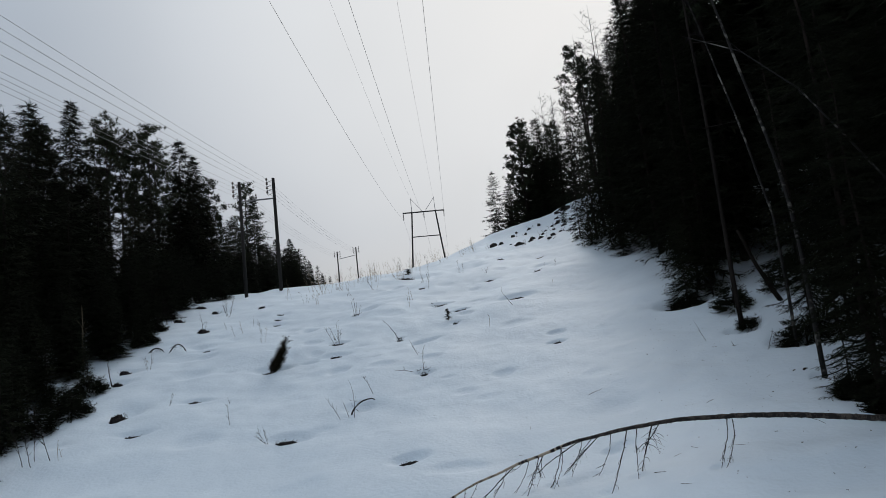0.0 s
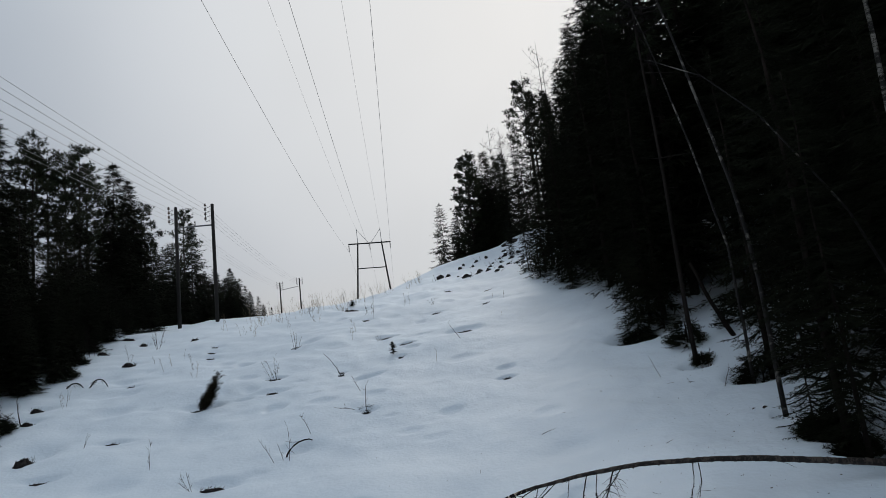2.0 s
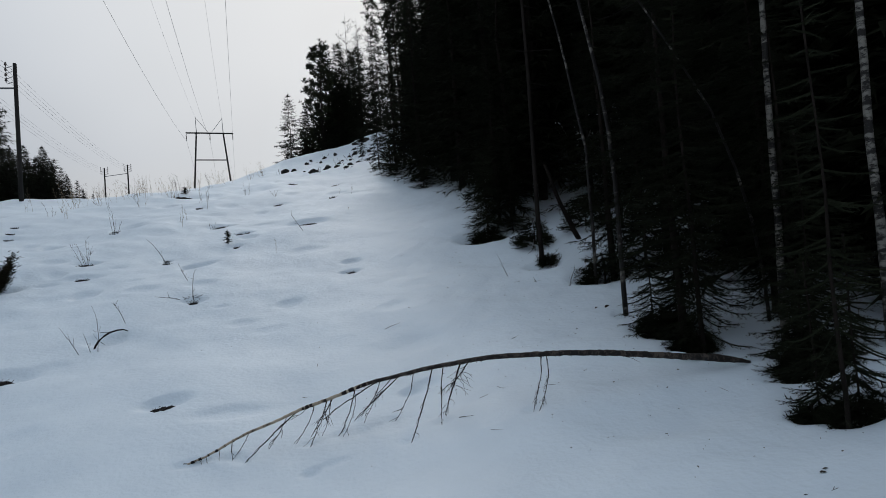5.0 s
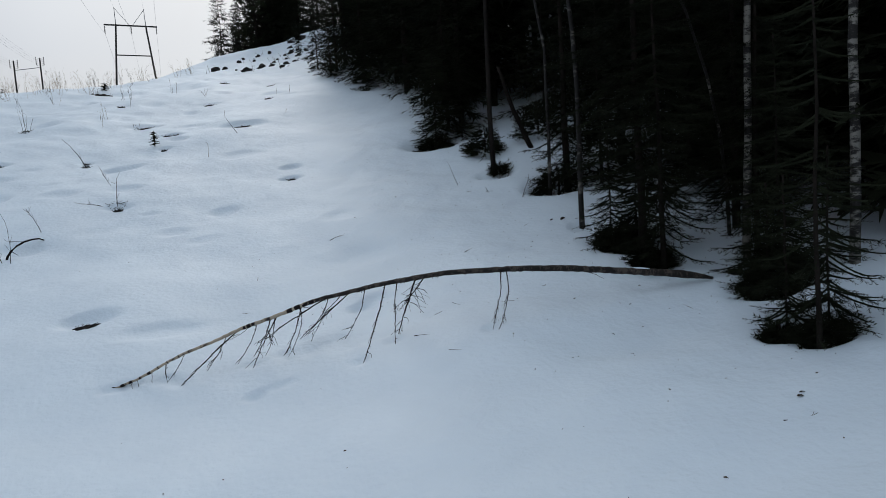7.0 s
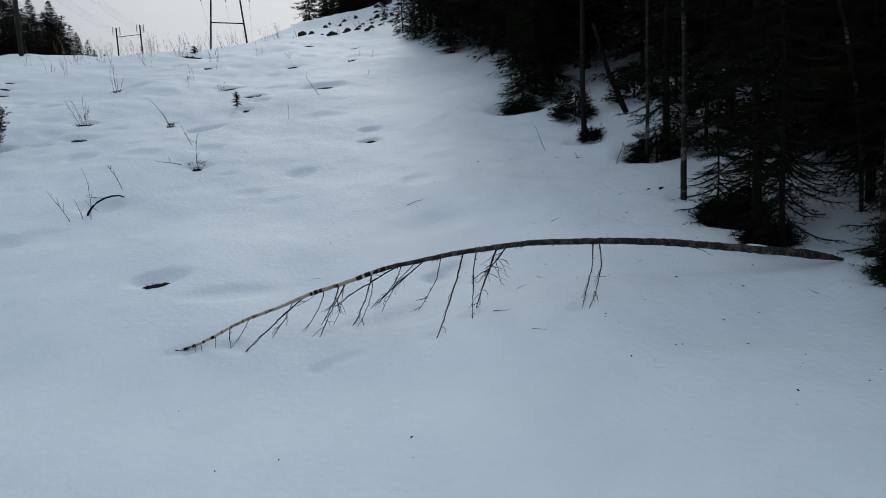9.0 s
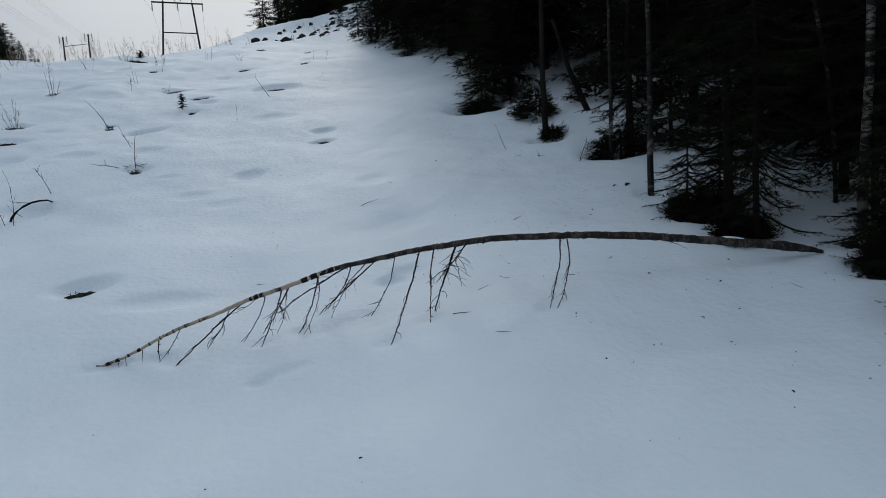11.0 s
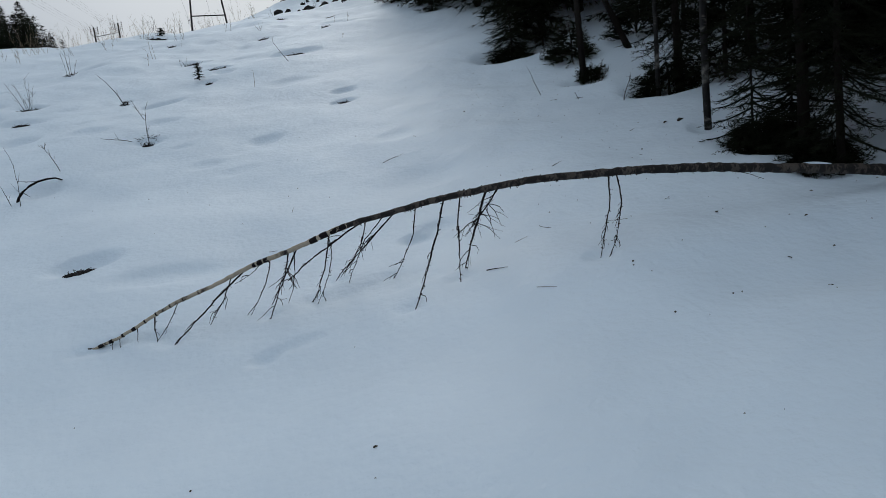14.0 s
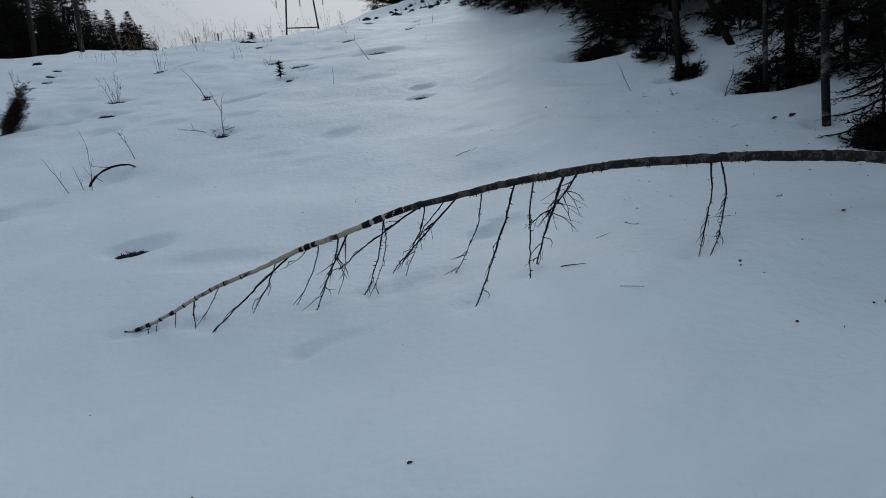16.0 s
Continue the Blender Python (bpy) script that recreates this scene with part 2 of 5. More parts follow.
# melt hollows: x, y, radius along x, along y, depth
HOLLOWS = [
    (0.2, 11.02, 0.62, 0.26, 0.07), (2.46, 16.6, 0.40, 0.35, 0.12), (2.76, 17.35, 0.3, 0.22, 0.13),
    (1.26, 15.48, 0.34, 0.28, 0.09), (-2.95, 18.5, 0.36, 0.36, 0.13), (-2.74, 17.6, 0.36, 0.36, 0.14), (2.25, 21.3, 0.5, 0.45, 0.14),
    (0.5, 21.4, 0.5, 0.4, 0.13), (-0.15, 22.4, 0.4, 0.45, 0.14), (-3.35, 13.7, 0.42, 0.34, 0.12), (-4.6, 18.3, 0.5, 0.4, 0.24),
    (-6.1, 16.6, 0.35, 0.35, 0.2), (-1.7, 29.6, 0.8, 0.7, 0.3), (-0.5, 16.3, 0.35, 0.3, 0.12), (-1.9, 14.9, 0.5, 0.3, 0.1),
    (1.05, 9.13, 0.09, 0.08, 0.045), (1.27, 9.2, 0.22, 0.06, 0.025), (0.38, 9.75, 0.1, 0.07, 0.03), (2.06, 9.1, 0.08, 0.07, 0.03), (1.1, 9.8, 0.1, 0.07, 0.025), (1.45, 9.88, 0.12, 0.08, 0.025), (2.5, 9.3, 0.1, 0.1, 0.03), (3.37, 8.77, 0.1, 0.08, 0.03), (-0.15, 9.93, 0.22, 0.07, 0.035), (0.27, 9.86, 0.12, 0.07, 0.03), (1.68, 10.15, 0.1, 0.08, 0.03), (2.08, 9.9, 0.09, 0.07, 0.025), (2.5, 10.6, 0.16, 0.14, 0.06), (2.72, 10.75, 0.2, 0.16, 0.05), (1.9, 9.75, 0.5, 0.12, 0.02), (2.3, 9.55, 0.4, 0.1, 0.02), (-3.2, 19.9, 0.4, 0.3, 0.15),
    (-5.8, 23.3, 0.4, 0.4, 0.2), (-4.4, 21.9, 0.4, 0.4, 0.14), (2.9, 12.3, 0.7, 0.4, 0.06), (0.4, 14.8, 0.34, 0.24, 0.05), (-0.42, 17.2, 0.4, 0.26, 0.08), (-0.75, 18.9, 0.3, 0.22, 0.07), (3.0, 13.9, 0.4, 0.3, 0.08), (-2.4, 11.4, 0.7, 0.5, 0.08),
    (6.02, 10.4, 0.34, 0.4, 0.12), (5.95, 9.45, 0.3, 0.25, 0.08), (6.25, 8.1, 0.42, 0.35, 0.12), (5.5, 7.2, 0.2, 0.18, 0.1), (5.66, 6.85, 0.25, 0.2, 0.1), (6.72, 13.25, 0.5, 0.4, 0.25), (5.95, 17.3, 0.6, 0.45, 0.25),
    (6.22, 14.55, 0.35, 0.3, 0.15), (6.05, 11.3, 0.2, 0.2, 0.06), (4.6, 8.0, 0.9, 0.5, 0.08), (-0.6, 18.9, 0.5, 0.3, 0.1), (-1.6, 17.2, 0.5, 0.3, 0.08),
    (3.9, 14.9, 0.5, 0.4, 0.07), (1.9, 18.8, 0.6, 0.4, 0.1), (4.3, 12.8, 0.5, 0.4, 0.06), (-5.2, 14.2, 0.7, 0.5, 0.12), (-6.8, 18.6, 0.6, 0.5, 0.14),
]

HOLLOWS = [(hx, hy, rx * 0.72, ry * 0.72, d * ((0.35 if hy < 16 else 0.5) if hx > 1.3 else 0.75)) if hy > 11 and hx < 5 else (hx, hy, rx, ry, d) for hx, hy, rx, ry, d in HOLLOWS]
dent_rng = np.random.default_rng(8)
for _ in range(150):
    dx, dy = dent_rng.uniform(-8.5, 5.5), dent_rng.uniform(10.5, 34)
    size = dent_rng.uniform(0.1, 0.36)
    if (dx > 1 and dy < 24) or (dy < 19 and size > 0.22):
        continue
    HOLLOWS.append((dx, dy, size * dent_rng.uniform(0.8, 1.6), size * dent_rng.uniform(0.6, 1.1), min(0.1, size * dent_rng.uniform(0.06, 0.36))))


# pits melted through to the heather: x, y, radius along x, along y, depth, and the share of dark heather on its floor
PITS = [
    (-0.61, 11.52, 0.16, 0.11, 0.034, 0.98), (-2.99, 18.58, 0.19, 0.10, 0.03, 0.9), (-0.17, 22.47, 0.2, 0.13, 0.03, 0.9), (2.2, 21.1, 0.3, 0.15, 0.035, 0.85),
    (0.36, 21.15, 0.12, 0.07, 0.02, 0.9), (0.55, 21.2, 0.1, 0.06, 0.02, 0.9), (0.27, 20.1, 0.08, 0.06, 0.015, 0.9), (2.63, 16.5, 0.11, 0.07, 0.025, 0.9),
    (-1.72, 29.45, 0.42, 0.24, 0.05, 0.9), (-5.98, 16.45, 0.17, 0.08, 0.03, 0.9), (-7.6, 16.0, 0.2, 0.24, 0.06, 0.95), (-6.77, 14.97, 0.18, 0.07, 0.03, 0.9),
    (-8.09, 22.75, 0.22, 0.13, 0.03, 1.0), (-8.97, 26.4, 0.16, 0.12, 0.03, 1.0), (-7.04, 26.0, 0.13, 0.14, 0.03, 1.0), (-5.82, 23.62, 0.13, 0.08, 0.02, 0.9),
    (-9.85, 27.2, 0.22, 0.12, 0.03, 1.0), (-9.8, 24.94, 0.2, 0.12, 0.03, 1.0), (-5.74, 23.1, 0.13, 0.07, 0.02, 0.9), (-5.89, 24.24, 0.12, 0.06, 0.02, 0.9),
    (-3.12, 13.62, 0.24, 0.12, 0.035, 0.95), (-4.66, 18.25, 0.24, 0.12, 0.04, 0.9), (-0.52, 16.12, 0.12, 0.07, 0.02, 0.8), (-1.34, 19.62, 0.07, 0.05, 0.015, 0.9),
    (-3.1, 19.7, 0.15, 0.08, 0.02, 0.9), (-9.9, 23.6, 0.16, 0.1, 0.03, 1.0), (-7.2, 20.6, 0.16, 0.06, 0.02, 0.8), (-0.9, 25.6, 0.14, 0.06, 0.02, 0.8),
    (1.6, 25.2, 0.2, 0.07, 0.02, 0.8), (3.3, 24.4, 0.16, 0.06, 0.02, 0.8), (3.9, 28.2, 0.2, 0.09, 0.03, 0.8), (2.4, 29.6, 0.24, 0.1, 0.03, 0.8), (-9.0, 19.2, 0.16, 0.12, 0.03, 1.0), (-8.75, 18.3, 0.14, 0.1, 0.03, 1.0),
]
HOLLOWS = [h for h in HOLLOWS if all(((h[0] - p[0]) / (h[2] + p[2])) ** 2 + ((h[1] - p[1] + 0.1) / (h[3] + 2 * p[3])) ** 2 > 1 for p in PITS)]


def base_height(x, y):
    """The hillside without its small relief."""
    x, y = np.asarray(x, float), np.asarray(y, float)
    u, v = np.clip(x, -14, 22) / 10, (np.clip(y, -3, 47) - 15) / 10
    z = np.stack([np.ones_like(u), u, v, u * v, v * v, u * u, v ** 3, u * v * v, v ** 4], -1) @ SLOPE
    yt = np.minimum(y, 260)
    z = z + np.clip(yt - 47, 0, None) * 0.10 + np.clip(x - 22, 0, 60) * 0.15
    crest = 6.55 + 0.10 * (yt - 33) + 0.42 * np.minimum(np.logaddexp(0, (x + 2.5) / 1.2) * 1.2, 30) - 0.03 * np.clip(-x - 4, 0, 20)
    z = -0.35 * np.logaddexp(-z / 0.35, -crest / 0.35)
    t = np.clip((y - 30) / 17, 0, 1)
    z = z + 0.055 * np.clip(x, 0, 14) * t * t * (3 - 2 * t)
    z = z + 0.5 * np.exp(-((y - 2.6) / 1.5) ** 2 - (x / 8) ** 2)
    d = np.clip(-7.5 - 0.13 * np.clip(y - 12, 0, 60) - x, 0, 60)
    return z - 0.012 * d * d / (1 + 0.12 * d)


def height(x, y):
    """The snow's surface."""
    x, y = np.asarray(x, float), np.asarray(y, float)
    z = base_height(x, y)
    for w, turn, ph, a in WAVES:
        z = z + a * 0.5 * np.sin((x * math.cos(turn) + y * math.sin(turn)) * math.tau / w + ph)
    rough = np.clip((2.5 - x) / 4, 0, 1) * np.clip((y - 11) / 5, 0, 1) + np.clip((y - 26) / 6, 0, 1)
    z = z + (0.011 + 0.02 * np.minimum(rough, 1.2)) * lumps(x, y, 0.85, 1) + (0.0045 + 0.012 * np.minimum(rough, 1.2)) * lumps(x + 0.3 * y, y - 0.2 * x, 0.38, 2) + 0.0025 * lumps(x, y - 0.4 * x, 0.17, 3)
    z = z + np.clip((y - 27) / 5, 0, 1) * np.clip((60 - y) / 8, 0, 1) * (0.05 * lumps(x, y, 1.3, 8) + 0.035 * lumps(x + 0.2 * y, y, 0.6, 9))
    crust = np.clip((x - 1.5 + 0.1 * (y - 9)) / 3.5, 0, 1)
    z = z + crust * (0.008 * lumps(x, y, 0.55, 5) + 0.007 * lumps(x - 0.4 * y, y, 0.24, 6) + 0.003 * lumps(x, y + 0.3 * x, 0.12, 7))
    def sunk(z, hx, hy, reach, shape):
        """Lowers z round (hx, hy); on a grid only there."""
        if x.ndim < 2:
            return z - shape(x, y)
        i0, i1 = np.searchsorted(y[:, 0], (hy - reach, hy + reach))
        j0, j1 = np.searchsorted(x[0], (hx - reach, hx + reach))
        z[i0:i1, j0:j1] -= shape(x[i0:i1, j0:j1], y[i0:i1, j0:j1])
        return z

    for hx, hy, rx, ry, dep in HOLLOWS:
        z = sunk(z, hx, hy, 2.2 * max(rx, ry), lambda a, b: dep * np.exp(-(((a - hx) / rx) ** 2 + ((b - hy) / ry) ** 2) ** 2))
    for hx, hy, rx, ry, dep, _ in PITS:
        z = sunk(z, hx, hy, 8 * max(rx, ry), lambda a, b: 0.3 * dep * np.exp(-(((a - hx) / rx) ** 2 + ((b - hy) / ry) ** 2) ** 3)
                 + 2.8 * dep * np.exp(-(((a - hx) / rx / 2.0) ** 2 + ((b - hy - 1.9 * ry) / ry / 1.8) ** 2) ** 2))
    return z


def gz(x, y):
    return float(height(x, y))


# ---- mesh helpers ----


class Geo:
    """Collects vertices and faces of one mesh."""

    def __init__(self):
        self.v, self.f = [], []

    def add(self, verts, faces):
        k = len(self.v)
        self.v.extend(verts)
        self.f.extend([tuple(i + k for i in f) for f in faces])

    def tube(self, pts, radii, sides=6, cap=True, rough=0.0, rng=random):
        """A tapered tube along pts."""
        pts = [Vector(p) for p in pts]
        verts, faces = [], []
        for i, p in enumerate(pts):
            d = (pts[min(i + 1, len(pts) - 1)] - pts[max(i - 1, 0)]).normalized()
            side = d.cross(Vector((0.3, 0.9, 0.1)) if abs(d.x) > 0.5 else Vector((1, 0, 0))).normalized()
            up = side.cross(d)
            for k in range(sides):
                a = math.tau * k / sides
                r = radii[i] * (1 + rough * rng.uniform(-1, 1))
                verts.append(tuple(p + side * (r * math.cos(a)) + up * (r * math.sin(a))))
        for i in range(len(pts) - 1):
            for k in range(sides):
                a, b = i * sides + k, i * sides + (k + 1) % sides
                faces.append((a, b, b + sides, a + sides))
        if cap:
            faces.append(tuple(range(sides))[::-1])
            faces.append(tuple((len(pts) - 1) * sides + k for k in range(sides)))
        self.add(verts, faces)
        return self

    def mesh(self, name, smooth=True):
        me = bpy.data.meshes.new(name)
        me.from_pydata(self.v, [], self.f)
        if smooth:
            me.polygons.foreach_set("use_smooth", np.ones(len(me.polygons), bool))
        me.update()
        return me


def part(name, geo, mat, parent=None, label="", smooth=True):
    """One mesh object, under a thing or a part if parent is given."""
    me = geo.mesh(name, smooth)
    me.materials.append(mat)
    ob = new(name, me)
    if parent:
        ob.parent = parent
    if label:
        ob["label"] = label
    return ob


def thing(name, at, label, category, group="", turn=0.0):
    ob = new(name)
    ob.matrix_basis = pose(*at, 0, 0, turn)
    ob.empty_display_size = 0.2
    return tagged(ob, label, category, group)


def curve3(p0, p1, bend, n, rng, wob=0.0):
    """n + 1 points from p0 to p1, bowed by the vector bend, with a little wander."""
    p0, p1, bend = Vector(p0), Vector(p1), Vector(bend)
    out = []
    for i in range(n + 1):
        t = i / n
        p = p0.lerp(p1, t) + bend * (4 * t * (1 - t))
        if 0 < i:
            p += Vector((rng.uniform(-wob, wob), rng.uniform(-wob, wob), rng.uniform(-wob, wob)))
        out.append(p)
    return out


# ---- the snow-covered ground ----


def spaced(lo, hi, fine_lo, fine_hi, step, grow):
    mid = list(np.arange(fine_lo, fine_hi + step / 2, step))
    up, s = [mid[-1]], step
    while up[-1] < hi:
        s *= grow
        up.append(up[-1] + s)
    down, s = [mid[0]], step
    while down[-1] > lo:
        s *= grow
        down.append(down[-1] - s)
    return np.array(down[:0:-1] + mid + up[1:])


def build_ground():
    xs = spaced(-1500, 1500, -4.0, 6.8, 0.045, 1.04)
    ys = spaced(-900, 2500, 6.5, 22.0, 0.045, 1.03)
    X, Y = np.meshgrid(xs, ys)
    Z = height(X, Y)
    nx, ny = len(xs), len(ys)
    me = bpy.data.meshes.new("ground")
    v = np.stack([X, Y, Z], -1).reshape(-1, 3)
    i = np.arange(nx * ny).reshape(ny, nx)
    f = np.stack([i[:-1, :-1], i[:-1, 1:], i[1:, 1:], i[1:, :-1]], -1).reshape(-1, 4)
    me.from_pydata(v.tolist(), [], f.tolist())
    me.polygons.foreach_set("use_smooth", np.ones(len(me.polygons), bool))
    me.materials.append(SNOW)
    tagged(new("ground", me), "old white snow with melt hollows over a hillside", "ground", kind="structure")


build_ground()

# ---- trees ----


def spray_shape(blades, width, seed):
    """One twig of unit length along u, as triangles (u, v, w): a thin stem and side blades."""
    rr = random.Random(seed)
    tri = [((0, -width * 0.6, 0), (0, width * 0.6, 0), (1, 0, 0))]
    if blades < 3:
        for sd in (-1, 1):
            u, l, a = rr.uniform(0.15, 0.45), rr.uniform(0.4, 0.6), rr.uniform(0.45, 0.8)
            tri.append(((u - width, 0, 0), (u + width, 0, 0), (u + math.cos(a) * l, math.sin(a) * l * sd, rr.uniform(-0.15, 0.05))))
        return np.array(tri[:1] if blades < 2 else tri)
    for k in range(blades):
        for sd in (-1, 1):
            u = (k + rr.uniform(0.2, 0.8)) / blades * 0.92
            l = (0.42 - 0.26 * u) * rr.uniform(0.75, 1.2)
            a = rr.uniform(0.55, 0.95)
            du, dv = math.cos(a) * l, math.sin(a) * l * sd
            w = rr.uniform(-0.12, 0.06)
            tri.append(((u - width, 0, 0), (u + width, 0, 0), (u + du, dv, w)))
        u = (k + 0.5) / blades
        tri.append(((u - width, 0, 0), (u + width, 0, 0), (min(1, u + 0.22), rr.uniform(-0.03, 0.03), rr.uniform(0.08, 0.2) * (1.2 - u))))
    return np.array(tri)


SHAPES = {n: [spray_shape(n, w, 10 * n + k) for k in range(3)] for n, w in ((1, 0.3), (2, 0.1), (3, 0.06), (4, 0.045))}


def spray_mesh(name, twigs, blades, sticks):
    """All twigs of a crown (origin, yaw, fall, length, roll) plus the branch ribbons, as one mesh."""
    tw = np.array(twigs)
    yaw, fall, ln, roll = tw[:, 3], tw[:, 4], tw[:, 5], tw[:, 6]
    d = np.stack([np.cos(yaw) * np.cos(fall), np.sin(yaw) * np.cos(fall), -np.sin(fall)], -1)
    s0 = np.stack([-np.sin(yaw), np.cos(yaw), np.zeros_like(yaw)], -1)
    u0 = np.cross(d, s0)
    s = s0 * np.cos(roll)[:, None] + u0 * np.sin(roll)[:, None]
    u = np.cross(d, s)
    out = []
    for k, shape in enumerate(SHAPES[blades]):
        pick = slice(k, None, 3)
        m = np.stack([d[pick], s[pick], u[pick]], 1) * ln[pick][:, None, None]
        out.append((tw[pick, None, :3] + shape.reshape(-1, 3) @ m).reshape(-1, 3))
    verts = np.concatenate(out)
    n = len(verts)
    st = np.array(sticks).reshape(-1, 3)
    allv = np.concatenate([verts, st])
    faces = np.arange(n).reshape(-1, 3).tolist() + (n + np.arange(len(st)).reshape(-1, 4)).tolist()
    me = bpy.data.meshes.new(name)
    me.from_pydata(allv.tolist(), [], faces)
    me.update()
    return me


def spruce(seed, h, r, skirt=0.05, step=0.28, per=6, dense=0.13, leaf=1.0, blades=2, name="spruce_tree", label="", group="", fat=1.0, jitter=0.8, lift=0.0):
    """A spruce: tapered trunk and drooping sprays of needles in whorls."""
    rng = random.Random(seed)
    t = thing(name, (0, 0, 0), label, "tree", group)
    tr = Geo()
    pts = [(rng.uniform(-0.01, 0.01) * h * (k / 8), rng.uniform(-0.01, 0.01) * h * (k / 8), -0.3 + (h + 0.3) * k / 8) for k in range(9)]
    tr.tube(pts, [max(0.01, 0.0105 * fat * h * (1 - 0.96 * k / 8)) for k in range(9)], 7)
    part("trunk", tr, BARK, t)
    twigs, sticks = [], []
    z = h * skirt + 0.1
    while z < h - 0.05:
        f = (z - h * skirt) / (h * (1 - skirt))
        length = r * (1 - f) ** 0.75 * (0.55 + 0.45 * min(1, f * 6 + 0.3)) + 0.08
        n = max(3, int(per * (0.65 + 0.35 * (1 - f)) + rng.random()))
        a0 = rng.uniform(0, math.tau)
        for k in range(n):
            a = a0 + math.tau * k / n + rng.uniform(-0.45, 0.45)
            L = length * rng.uniform(0.5, 1.15)
            z0 = z + rng.uniform(-jitter, jitter) * step
            drop = (rng.uniform(0.25, 0.85) if blades > 3 else rng.uniform(0.1, 0.6)) * (1 - 0.75 * f) - 0.25 * f - lift
            turn = rng.uniform(-0.35, 0.35)
            m = max(3, int(L / dense))
            prev = None
            for i in range(m + 1):
                s = i / m
                ca, sa = math.cos(a + turn * s), math.sin(a + turn * s)
                p = (ca * L * s, sa * L * s, z0 - drop * L * (1.5 * s - 0.6 * s * s * s))
                if i:
                    w = 0.006 + 0.009 * (1 - s)
                    if blades > 3 or i == m:
                        if blades < 4:
                            prev = (0, 0, z0)
                        sticks += [(prev[0], prev[1], prev[2] - w), (prev[0], prev[1], prev[2] + w), (p[0], p[1], p[2] + w * 0.7), (p[0], p[1], p[2] - w * 0.7)]
                    for sd in (-1, 1):
                        l = leaf * (0.30 * L * (1.05 - s) + 0.16) * rng.uniform(0.5, 1.25)
                        twigs.append((*p, a + turn * s + sd * rng.uniform(0.45, 1.15), rng.uniform(0.0, 0.65), l, rng.uniform(-0.9, 0.9)))
                prev = p
            twigs.append((*p, a + turn, rng.uniform(-0.2, 0.4), leaf * 0.22, 0.0))
        z += step * rng.uniform(0.7, 1.3) * (1 - 0.45 * f)
    for k in range(3):
        twigs.append((0, 0, h - 0.25, k * 2.1, -1.3, 0.3 * leaf + 0.05, 0.0))
    me = spray_mesh("crown", twigs, blades, sticks)
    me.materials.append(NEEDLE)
    new("crown", me).parent = t
    return t


def tuft(g, p, d, size, n, rng, wide=0.055):
    """A brush of needles at a twig's end."""
    for _ in range(n):
        q = Vector((rng.gauss(0, 1), rng.gauss(0, 1), rng.gauss(0, 1) + 0.3)).normalized() * 0.75 + d * 0.6
        q = q.normalized() * size * rng.uniform(0.6, 1.1)
        s = q.cross(Vector((rng.uniform(-1, 1), rng.uniform(-1, 1), rng.uniform(-1, 1)))).normalized() * size * wide
        g.add([tuple(p - s), tuple(p + q), tuple(p + s)], [(0, 1, 2)])


def pine(seed, h, r, bare=0.5, name="pine_tree", label="", group="", limbs=30, stout=1.0, needles=11, wide=0.055):
    """A pine: long bare trunk, dead stubs and an open crown of needle brushes."""
    rng = random.Random(seed)
    t = thing(name, (0, 0, 0), label, "tree", group)
    lean = Vector((rng.uniform(-0.02, 0.02), rng.uniform(-0.02, 0.02), 0))
    axis = [Vector((0, 0, -0.3)) + (lean * h * (k / 9) ** 1.5) + Vector((rng.uniform(-0.03, 0.03), rng.uniform(-0.03, 0.03), (h + 0.3) * k / 9)) for k in range(10)]
    tr, g = Geo(), Geo()
    tr.tube(axis, [0.0115 * stout * h * (1 - 0.93 * k / 9) for k in range(10)], 7)
    for _ in range(10):
        z = rng.uniform(0.25, bare) * h
        a, l = rng.uniform(0, math.tau), rng.uniform(0.2, 0.8)
        p = axis[0].lerp(axis[-1], z / h)
        tr.tube([p, p + Vector((math.cos(a) * l, math.sin(a) * l, rng.uniform(-0.2, 0.1)))], [0.015, 0.004], 3, False)
    for k in range(limbs):
        f = (k + rng.random()) / limbs
        z = h * (bare + (1 - bare) * f)
        p = axis[0].lerp(axis[-1], min(1, z / h))
        a = k * 2.4 + rng.uniform(-0.6, 0.6)
        L = r * (0.4 + 0.6 * math.sin(math.pi * (0.2 + 0.72 * f))) * rng.uniform(0.4, 1.1) * (1.12 - 0.72 * f)
        end = p + Vector((math.cos(a) * L, math.sin(a) * L, L * rng.uniform(0.0, 0.3 + 0.5 * f)))
        c = curve3(p, end, (0, 0, -0.16 * L), 5, rng, 0.07)
        tr.tube(c, [0.035, 0.028, 0.021, 0.014, 0.009, 0.005], 4, False)
        for q in range(9):
            s = 0.25 + 0.75 * rng.random() ** 0.55
            b = c[min(5, int(s * 5 + 0.5))]
            out = Vector((math.cos(a + rng.uniform(-1.1, 1.1)), math.sin(a + rng.uniform(-1.1, 1.1)), rng.uniform(-0.05, 0.35))) * rng.uniform(0.15, 0.5)
            e = b + out
            tr.tube([b, e], [0.008, 0.004], 3, False)
            for w in range(3):
                tuft(g, b.lerp(e, 0.45 + 0.28 * w) + Vector((rng.gauss(0, 0.07), rng.gauss(0, 0.07), rng.gauss(0.03, 0.09))), out.normalized(), rng.uniform(0.15, 0.27), needles, rng, wide)
    part("trunk", tr, PINE_BARK, t)
    part("crown", g, PINE, t, smooth=False)
    return t


